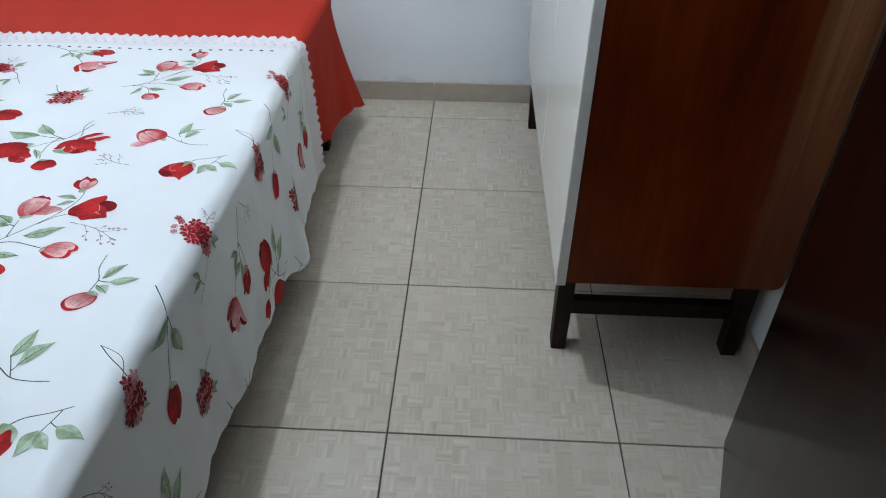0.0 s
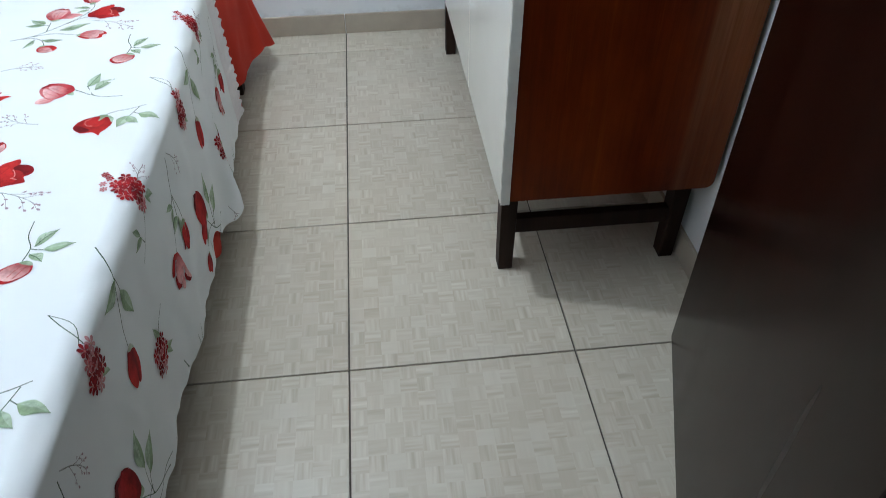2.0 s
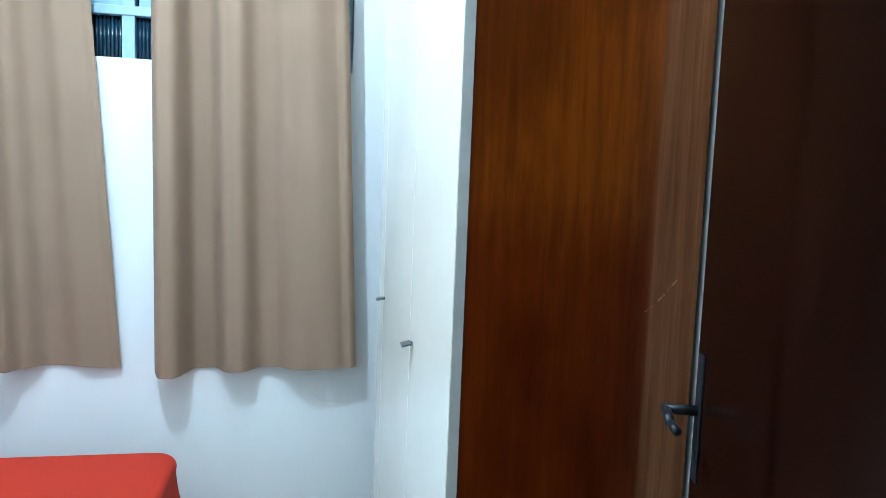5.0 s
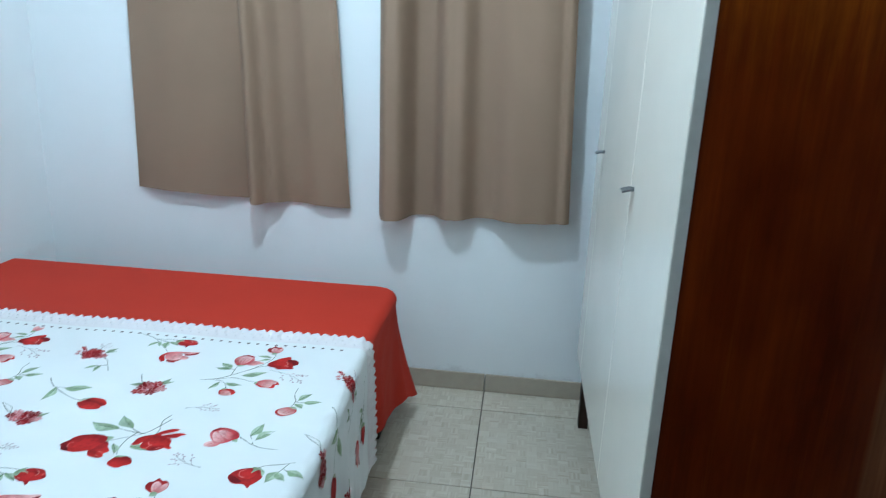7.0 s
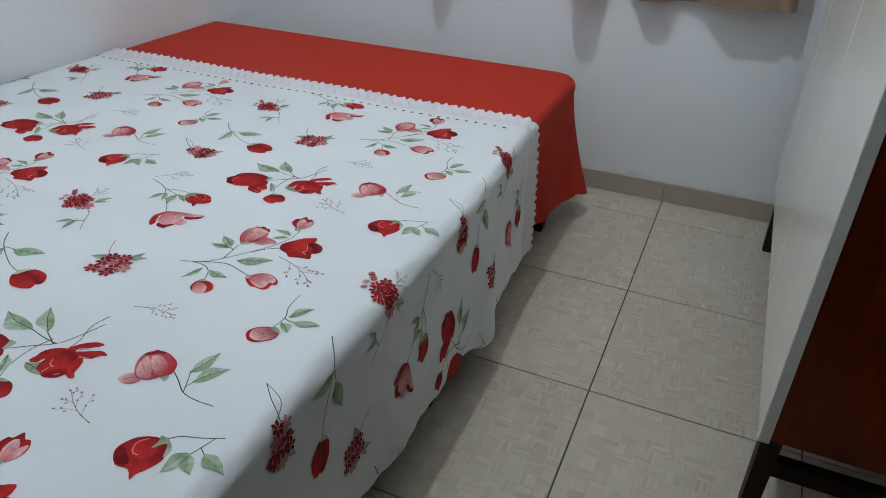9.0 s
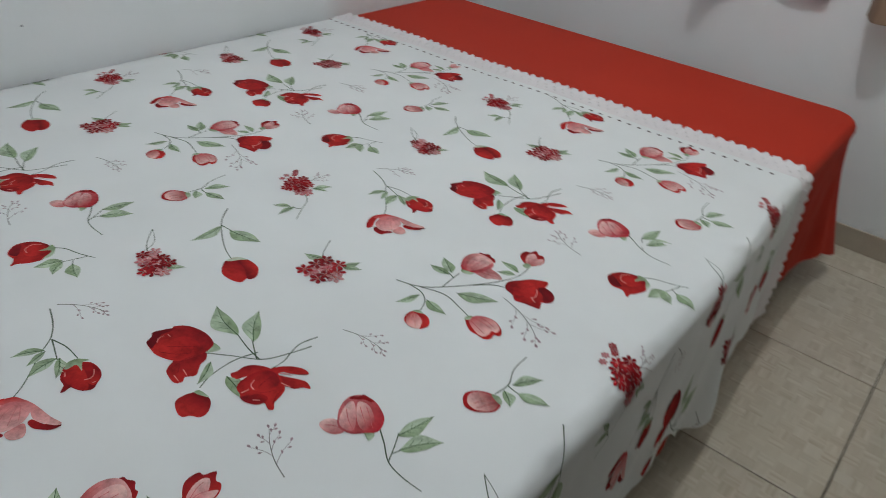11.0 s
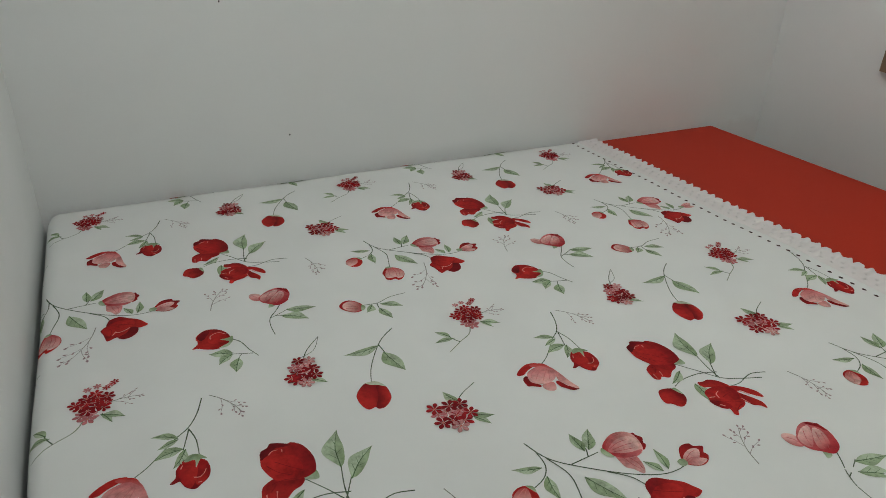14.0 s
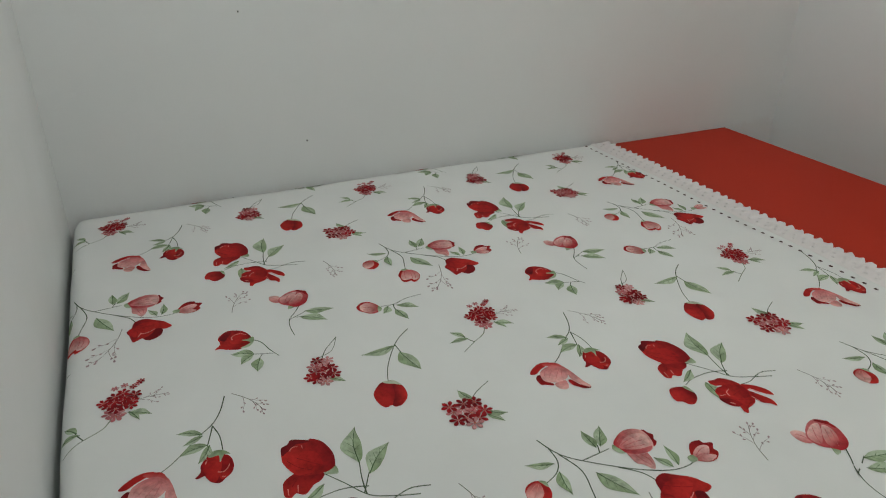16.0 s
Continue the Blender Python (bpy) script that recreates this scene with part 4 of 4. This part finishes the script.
        piece = self.piece if self.piece[0] != "stem" else ("stem", len(self.shapes))
        self.shapes.append((left + right, col, col, piece, "ribbon"))

    def ball(self, c, rx, ry, col_in=RED1, col_out=RED3, dent=0.12, turn_=-90):
        own = self.piece[0] == "stem"
        if own:
            self.begin("flower")
        pts = []
        for k in range(26):
            a = k * math.tau / 26
            r = 1 - dent * math.exp(-((math.cos(a / 2 - math.radians(turn_) / 2)) ** 2 - 1) ** 2 * 400) + 0.02 * math.sin(5 * a)
            pts.append((c[0] + rx * r * math.cos(a), c[1] + ry * r * math.sin(a)))
        self.shape(pts, col_in, col_out)
        for da in (-0.35, 0.3):
            self.stroke([(c[0] + rx * da * 0.5, c[1] + ry * 0.7), (c[0] + rx * da * 1.4, c[1]), (c[0] + rx * da * 0.7, c[1] - ry * 0.7)], 1.0, 0.4, RED2)
        if own:
            self.begin("stem")

    def floret(self, c, r, col, rng):
        a0 = rng.random() * math.tau
        for k in range(6):
            a = a0 + k * math.tau / 6
            self.petal(c, (c[0] + r * math.cos(a), c[1] + r * math.sin(a)), r * 0.50, col, tuple(x * 0.75 for x in col), 0.66)
        self.ball(c, r * 0.16, r * 0.16, (0.75, 0.45, 0.35), (0.5, 0.2, 0.2), 0)

    def cluster(self, c, rx, ry, tilt, n, rng, palette, big=1.0):
        ct, st = math.cos(math.radians(tilt)), math.sin(math.radians(tilt))
        self.begin("flower_head")
        for k in range(n):
            r = math.sqrt((k + 0.5) / n)
            a = k * 2.4
            x, y = rx * r * math.cos(a), ry * r * math.sin(a)
            self.floret((c[0] + x * ct - y * st, c[1] + x * st + y * ct), big * (10.5 + 2.0 * rng.random()), palette[(k + rng.randrange(2)) % len(palette)], rng)
        self.begin("stem")

    def twig(self, base, tip, rng):
        """A dark stalk with alternate side shoots, each ending in small drop-shaped buds."""
        dx, dy = tip[0] - base[0], tip[1] - base[1]
        length, aim = math.hypot(dx, dy), math.atan2(dy, dx)
        on = lambda t: (base[0] + dx * t - dy * 0.07 * math.sin(math.pi * t), base[1] + dy * t + dx * 0.07 * math.sin(math.pi * t))
        self.begin("twig")
        self.stroke([base, on(0.35), on(0.7), tip], 1.4, 0.6, (0.22, 0.22, 0.20))

        def drop(p, a, size):
            q = (p[0] + size * math.cos(a), p[1] + size * math.sin(a))
            self.petal(p, q, size * 0.46, TWIG, (0.50, 0.34, 0.37), 0.66)

        for k in range(5):
            t, side = 0.30 + 0.135 * k + rng.uniform(-0.03, 0.03), 1 if k % 2 else -1
            p, a = on(t), aim + side * (0.62 + rng.uniform(-0.2, 0.25))
            reach = length * (0.46 - 0.055 * k) * rng.uniform(0.7, 1.15)
            self.begin("twig")
            q = (p[0] + reach * math.cos(a), p[1] + reach * math.sin(a))
            m = (p[0] + reach * 0.55 * math.cos(a - side * 0.12), p[1] + reach * 0.55 * math.sin(a - side * 0.12))
            self.stroke([p, m, q], 0.9, 0.5, (0.33, 0.29, 0.29))
            drop(q, a - side * 0.2, length * 0.10)
            for f, turn_ in ((0.45, rng.uniform(0.5, 0.9)), (0.72, rng.uniform(-0.9, -0.5))):
                r = (p[0] + (q[0] - p[0]) * f, p[1] + (q[1] - p[1]) * f)
                drop(r, a + turn_, length * 0.085)
        drop(tip, aim, length * 0.10)
        self.begin("stem")


def sprig_pair():
    """Two full red tulips and a bud on one branching stem."""
    s = Sprig()
    s.stroke([(0, 0), (-30, 10), (-56, 23), (-77, 52), (-97, 78)], 1.8)
    s.stroke([(-52, 36), (-80, 44), (-112, 42), (-132, 34)], 1.8)
    s.stroke([(16, 8), (-6, 13), (-24, 9), (-40, 3), (-58, 3)], 1.8)
    s.stroke([(-58, 24), (-56, 50), (-50, 80)])
    s.stroke([(-60, 28), (-44, 58)])
    s.leaf((-51, 76), (-36, 142), 27)
    s.leaf((-45, 54), (-4, 96), 28)
    s.leaf((-101, 28), (-110, -14), 20)
    s.leaf((-100, 60), (-132, 40), 13)
    s.full_tulip((-110, 95), 0, 1.0)
    s.splayed_tulip((-74, -22), 0, 1.0)
    s.plum((-151, 18), 0, 1.0)
    return s


def sprig_branch():
    """A long branch with pink tulips, a red one and buds."""
    s = Sprig()
    s.stroke([(0, 0), (14, -36), (44, -66), (88, -98), (123, -115), (150, -117), (168, -110)], 1.8)
    s.stroke([(34, -56), (56, -54), (76, -52)])
    s.stroke([(6, -18), (4, -44), (-10, -62), (-38, -74)])
    s.stroke([(12, -34), (22, -70), (14, -105), (6, -132)])
    s.stroke([(66, -84), (88, -105), (98, -132)])
    s.stroke([(60, -54), (66, -40), (64, -30)])
    s.leaf((62, -44), (62, -8), 17)
    s.leaf((68, -44), (90, -10), 18)
    s.leaf((-2, -46), (-38, -34), 14)
    s.leaf((-4, -60), (-10, -100), 17)
    s.leaf((36, -80), (62, -132), 28)
    s.leaf((136, -112), (142, -76), 12)
    s.leaf((128, -112), (116, -88), 12)
    s.cup((108, -60), 0, 1.0)
    s.small_cup((174, -101), 0, 1.0)
    s.open_goblet((110, -152), 0, 1.0)
    s.hanging_pink((10, -145), 0, 1.0)
    s.round_bud((-43, -80), 0, 1.0)
    s.twig((74, -132), (36, -212), random.Random(3))
    return s


def sprig_twin():
    """A drooping pink tulip beside a red one."""
    s = Sprig()
    s.stroke([(8, -4), (-2, -34), (-16, -58), (-36, -76), (-66, -108), (-84, -122)], 1.8)
    s.stroke([(-16, -60), (-10, -84), (-10, -112)])
    s.stroke([(-16, -62), (-22, -82), (-27, -98)])
    s.leaf((-30, -74), (-62, -60), 14)
    s.leaf((-30, -76), (-56, -86), 10)
    s.leaf((-26, -96), (-62, -104), 17)
    s.leaf((-24, -97), (-42, -126), 17)
    s.drooping((-98, -146), 0, 1.05)
    s.goblet((-20, -142), 0, 1.0)
    s.twig((18, -2), (52, -52), random.Random(5))
    return s


def sprig_cherry():
    s = Sprig()
    s.stroke([(0, 0), (-24, -20), (-46, -50), (-68, -90), (-80, -128)], 1.8)
    s.stroke([(-36, -36), (-34, -60)])
    s.leaf((-36, -38), (-94, -42), 20)
    s.leaf((-36, -56), (-22, -112), 26)
    s.heart((-86, -150), 0, 1.0)
    return s


def sprig_pompon():
    s, rng = Sprig(), random.Random(11)
    s.stroke([(-4, -10), (-20, -48), (-46, -66), (-72, -84)], 1.6, 1.2, (0.20, 0.24, 0.17))
    s.stroke([(-46, -66), (-52, -56), (-56, -46)])
    s.leaf((-54, -48), (-72, -26), 13)
    s.leaf((-50, -54), (-84, -54), 12)
    s.leaf((8, -28), (38, -44), 13)
    s.leaf((10, -26), (22, -50), 10)
    s.twig((10, -8), (58, -6), rng)
    s.cluster((-8, -26), 12, 6, 0, 3, rng, CLUS[2:])
    s.cluster((0, 0), 25, 19, 10, 12, rng, CLUS[:2], 0.92)
    s.cluster((16, 34), 24, 7, 0, 5, rng, [CLUS[1], CLUS[3]], 0.55)
    return s


def sprig_spike():
    s, rng = Sprig(), random.Random(12)
    s.stroke([(8, 30), (20, 52), (44, 78)], 1.5, 1.1)
    s.leaf((4, -20), (26, -38), 12)
    s.stroke([(4, 34), (28, 46), (44, 78)], 1.1, 0.8)
    s.cluster((0, -2), 19, 33, -20, 15, rng, [CLUS[0], CLUS[2], CLUS[1], CLUS[0], CLUS[3]], 0.95)
    return s


def sprig_umbel():
    s, rng = Sprig(), random.Random(13)
    s.stroke([(10, 14), (30, 34), (58, 50)], 1.5, 1.1)
    s.leaf((20, 22), (8, 50), 14)
    s.leaf((26, -8), (52, -22), 12)
    s.leaf((24, -14), (40, -36), 11)
    s.cluster((0, 0), 30, 25, -29, 12, rng, [CLUS[1], CLUS[2], CLUS[0], CLUS[1], CLUS[3]], 1.08)
    return s


def sprig_pink():
    s = Sprig()
    s.stroke([(-6, -32), (-16, -48), (-30, -68), (-34, -90), (-33, -116)], 1.7)
    s.stroke([(-30, -68), (-10, -58), (4, -50)], 1.4)
    s.stroke([(-21, -63.5), (-8, -68)], 1.2)
    s.leaf((0, -52), (48, -62), 20)
    s.leaf((-12, -66), (28, -94), 21)
    s.nodding_pink((-15, -1), 0, 1.0)
    return s


def sprig_bud():
    s = Sprig()
    s.stroke([(14, -20), (38, -22), (62, -12), (92, -10)], 1.6)
    s.stroke([(36, -22), (34, -36), (38, -52)])
    s.leaf((26, -24), (10, -44), 15)
    s.leaf((34, -38), (44, -76), 19)
    s.leaf((40, -26), (74, -48), 16)
    s.pink_bud((-6, -16), 0, 1.05)
    return s


def sprig_single():
    s = Sprig()
    s.stroke([(32, -26), (42, -38), (50, -62), (60, -84)], 1.7)
    s.stroke([(54, -74), (36, -68), (20, -62)], 1.4)
    s.stroke([(38, -68), (30, -80)], 1.2)
    s.leaf((26, -62), (-8, -52), 19)
    s.leaf((26, -64), (2, -84), 19)
    s.leaf((32, -78), (22, -112), 20)
    s.lying_tulip((8, -19), 0, 1.0)
    return s


def sprig_twig(seed):
    s = Sprig()
    s.twig((-14, -42), (14, 18), random.Random(seed)) if seed == 21 else s.twig((-4, 26), (4, -36), random.Random(seed))
    return s


PRINT = 0.001043                         # metres of cloth for a millimetre of the drawing


def lay(s, a0, b0):
    """One sprig laid onto the cloth at its place; what falls beyond the cloth's edge is cut off."""
    groups = {}
    inside = lambda u, v: BX0 - 0.02 < u < U1 - hem(v) - 0.002 and BY0 - 0.02 < v < V1 + TILT * (u + 1) - 0.004
    layers = {}
    for pts, ci, co, piece, shade in s.shapes:
        layer, was_line = layers.get(piece, (0, True))
        is_line = shade == "ribbon"
        layer += 0 if is_line and was_line else 1
        layers[piece] = layer, is_line
        lift = 0.0003 + (0.00006 if piece[0] in ("flower", "leaf") else 0.000008) * layer + (0.0 if piece[0] == "stem" else 0.00008)
        laid = [(-(b0 + PRINT * q), a0 + PRINT * p) for p, q in pts]
        if is_line:
            half = len(pts) // 2
            kept = [k for k in range(half) if inside(*laid[k]) and inside(*laid[half + k])]
            if len(kept) < 2 or kept[-1] - kept[0] != len(kept) - 1:
                continue
            verts, faces, colours = groups.setdefault(piece, ([], [], []))
            start = len(verts)
            for k in kept:
                verts += [spread(*laid[k], lift), spread(*laid[half + k], lift)]
            colours += [co] * (2 * len(kept))
            faces += [(start + 2 * k, start + 2 * k + 2, start + 2 * k + 3, start + 2 * k + 1) for k in range(len(kept) - 1)]
            continue
        if not all(inside(*p) for p in laid):
            continue
        cx, cy = sum(p[0] for p in laid) / len(pts), sum(p[1] for p in laid) / len(pts)
        bent = BX1 - R - 0.02 < cx
        lift += 0.0004 if bent else 0.0
        verts, faces, colours = groups.setdefault(piece, ([], [], []))
        start, n = len(verts), len(pts)
        if shade:
            tris = [tuple((laid[k], shade[k]) for k in tri) for tri in tessellate_polygon([[Vector((x, y, 0)) for x, y in laid]])]
            while tris:
                tri = tris.pop()
                sides = [math.hypot(tri[k][0][0] - tri[k - 2][0][0], tri[k][0][1] - tri[k - 2][0][1]) for k in range(3)]
                k = sides.index(max(sides))
                if sides[k] > (0.009 if bent else 0.014):
                    p, q, r = tri[k], tri[k - 2], tri[k - 1]
                    m = (((p[0][0] + q[0][0]) / 2, (p[0][1] + q[0][1]) / 2), tuple((x + y) / 2 for x, y in zip(p[1], q[1])))
                    tris += [(p, m, r), (m, q, r)]
                    continue
                faces.append((len(verts), len(verts) + 1, len(verts) + 2))
                verts += [spread(*p[0], lift) for p in tri]
                colours += [p[1] for p in tri]
            continue
        mid = tuple((x + y) / 2 for x, y in zip(ci, co))
        verts.append(spread(cx, cy, lift))
        colours.append(ci)
        for f, c in ((0.45, ci), (0.8, mid), (1.0, co)):
            verts += [spread(cx + (x - cx) * f, cy + (y - cy) * f, lift) for x, y in laid]
            colours += [c] * n
        for k in range(n):
            m = (k + 1) % n
            faces.append((start, start + 1 + k, start + 1 + m))
            for r in (0, 1):
                faces.append((start + 1 + r * n + k, start + 1 + (r + 1) * n + k, start + 1 + (r + 1) * n + m, start + 1 + r * n + m))
    stem = None
    for piece in sorted(groups, key=lambda g: (g[0] != "stem", g[1])):
        verts, faces, colours = groups[piece]
        name = "printed_sprig" if stem is None else piece[0]
        me = bpy.data.meshes.new(name)
        me.from_pydata(verts, [], faces)
        layer = me.color_attributes.new("dye", "FLOAT_COLOR", "POINT")
        layer.data.foreach_set("color", [x for c in colours for x in (*c, 1.0)])
        me.materials.append(DYE)
        ob = new(name, me)
        ob.parent = stem or cover
        stem = stem or ob


PRINTS = [
    (sprig_pair(), 0.325, 0.588), (sprig_branch(), -0.079, 0.613), (sprig_twin(), 0.125, 0.879), (sprig_cherry(), -0.138, 0.936),
    (sprig_pompon(), -0.005, 0.922), (sprig_spike(), -0.303, 0.878), (sprig_umbel(), -0.141, 0.700), (sprig_pink(), -0.284, 1.114),
    (sprig_bud(), -0.171, 1.042), (sprig_single(), -0.417, 1.033), (sprig_twig(21), -0.388, 1.150), (sprig_twig(22), -0.205, 0.557),
]
for s, a0, b0 in PRINTS:
    for i in range(-4, 5):
        for j in range(-4, 5):
            if V0 - 0.2 < a0 + i * PA + j * SKEW < V1 + 0.25 and -U1 - 0.2 < b0 + j * PB < -BX0 + 0.25:
                lay(s, a0 + i * PA + j * SKEW, b0 + j * PB)


# ---- curtains ----
def curtain(x0, x1, xt0, xt1, zb0, zb1, folds, seed):
    top = 2.355
    def at(a, b):
        z = (zb0 + (zb1 - zb0) * a) * (1 - b) + top * b
        x = (x0 + (x1 - x0) * a) * (1 - b) + (xt0 + (xt1 - xt0) * a) * b
        deep = 0.0
        for c, w, d in folds:
            deep += d * math.exp(-((a - c) / w) ** 4)
        deep = deep * (1.0 - 0.20 * b) + 0.030 * b + 0.007 * math.sin(a * 38 + seed) * b + 0.004 * noise.noise((a * 9, z * 2, seed))
        # slack creases towards the lower corner
        deep += 0.0035 * a * max(0.0, 1 - 5 * b) * noise.noise((a * 14 - z * 22, z * 9 + a * 5, seed))
        return Vector((x, WY1 - 0.007 - deep, z))
    bm = grid(110, 40, at)
    for e in bm.edges:
        e.smooth = not e.is_boundary
    ob = thing("curtain", "taupe cloth curtain panel hanging from a rod", "curtain", "window curtains")
    cl = part("panel", bm, TAUPE, ob, "", True)
    so = cl.modifiers.new("thickness", "SOLIDIFY")
    so.thickness, so.offset = 0.0018, 0
    return ob


curtain(-1.309, -0.513, -1.264, -0.624, 0.702, 0.673, [(0.27, 0.22, 0.028), (0.592, 0.036, 0.064), (0.63, 0.065, 0.050), (0.90, 0.09, 0.022), (1.0, 0.03, 0.010)], 1.0)
curtain(-0.406, 0.251, -0.414, 0.176, 0.660, 0.681, [(0.085, 0.075, 0.122), (0.40, 0.085, 0.080), (0.54, 0.06, 0.016), (0.80, 0.19, 0.088), (1.0, 0.05, 0.040)], 2.0)
rail = thing("curtain_rod", "thin metal curtain rod on wall brackets", "curtain rod")
part("rod", rod((-1.32, WY1 - 0.045, 2.36), (0.32, WY1 - 0.045, 2.36), 0.008), STEEL, rail)
for x in (-1.30, -0.49, 0.30):
    part("bracket", box(x - 0.006, x + 0.006, WY1 - 0.052, WY1, 2.345, 2.357, 0.001), STEEL, rail)

# ---- ceiling lamp ----
lamp = thing("ceiling_lamp", "bare lit white bulb in a ceiling socket", "lamp")
part("socket", turned([(0.05, CEIL - 0.03), (0.05, CEIL - 0.001)], 24, at=(LAMP.x, LAMP.y, 0)), LAMEDGE, lamp, "", True)
part("bulb", turned([(0.012, 2.47), (0.026, 2.48), (0.031, 2.505), (0.026, 2.535), (0.015, 2.565), (0.014, 2.592)], 20, at=(LAMP.x, LAMP.y, 0)), BULB, lamp, "lit bulb", True)

# ---- small marks on the wall ----
for y, z in ((-0.113, 0.589), (-0.245, 0.905)):
    tagged(part("wall_speck", box(WX0, WX0 + 0.0012, y - 0.0016, y + 0.0016, z - 0.002, z + 0.002, 0.0004), METAL), "tiny dark speck on the white wall", "speck", "wall specks")

# ---- skirting tiles and floor tiles ----
SK, SKT = 0.070, 0.009
T = 0.45
skirt = thing("baseboard", "beige glazed skirting tiles along the walls", "baseboard", kind="structure")
x = -1.8
while x < WX1:
    a, b = max(x + 0.0012, WX0 + SKT), min(x + T - 0.0012, WX1 - SKT)
    if b - a > 0.02:
        part("tile", box(a, b, WY1 - SKT, WY1, 0.0005, SK, 0.0018), SKIRT, skirt)
    x += T
for sx, xa, xb in ((0, WX0, WX0 + SKT), (1, WX1 - SKT, WX1)):
    y = -0.9
    while y < WY1:
        a, b = max(y + 0.0012, WY0), min(y + T - 0.0012, WY1 - SKT)
        if b - a > 0.02:
            part("tile", box(xa, xb, a, b, 0.0005, SK, 0.0018), SKIRT, skirt)
        y += T
for a, b in ((WX0 + SKT, DX0 - 0.002), (DX1 + 0.002, WX1 - SKT)):
    part("tile", box(a, b, WY0, WY0 + SKT, 0.0005, SK, 0.0018), SKIRT, skirt)

XS = [-1.8 + T * k for k in range(8)]
YS = [-2.7 + T * k for k in range(9)] + [1.368, 1.818]
shared = {}
for i in range(len(XS) - 1):
    for j in range(len(YS) - 1):
        g = 0.0017
        x0, x1 = max(XS[i] + g, WX0 - TH), min(XS[i + 1] - g, 1.3)
        y0, y1 = max(YS[j] + g, -2.55), min(YS[j + 1] - g, WY1 + 0.05)
        if x1 - x0 < 0.02 or y1 - y0 < 0.02:
            continue
        key = (round(x1 - x0, 4), round(y1 - y0, 4))
        if key not in shared:
            w, d = key
            shared[key] = mesh_of("tile", box(-w / 2, w / 2, -d / 2, d / 2, -0.008, 0.0, 0.0012), TILE)
        ob = new("tile", shared[key])
        ob.location = ((x0 + x1) / 2, (y0 + y1) / 2, 0)
        ob.parent = floor
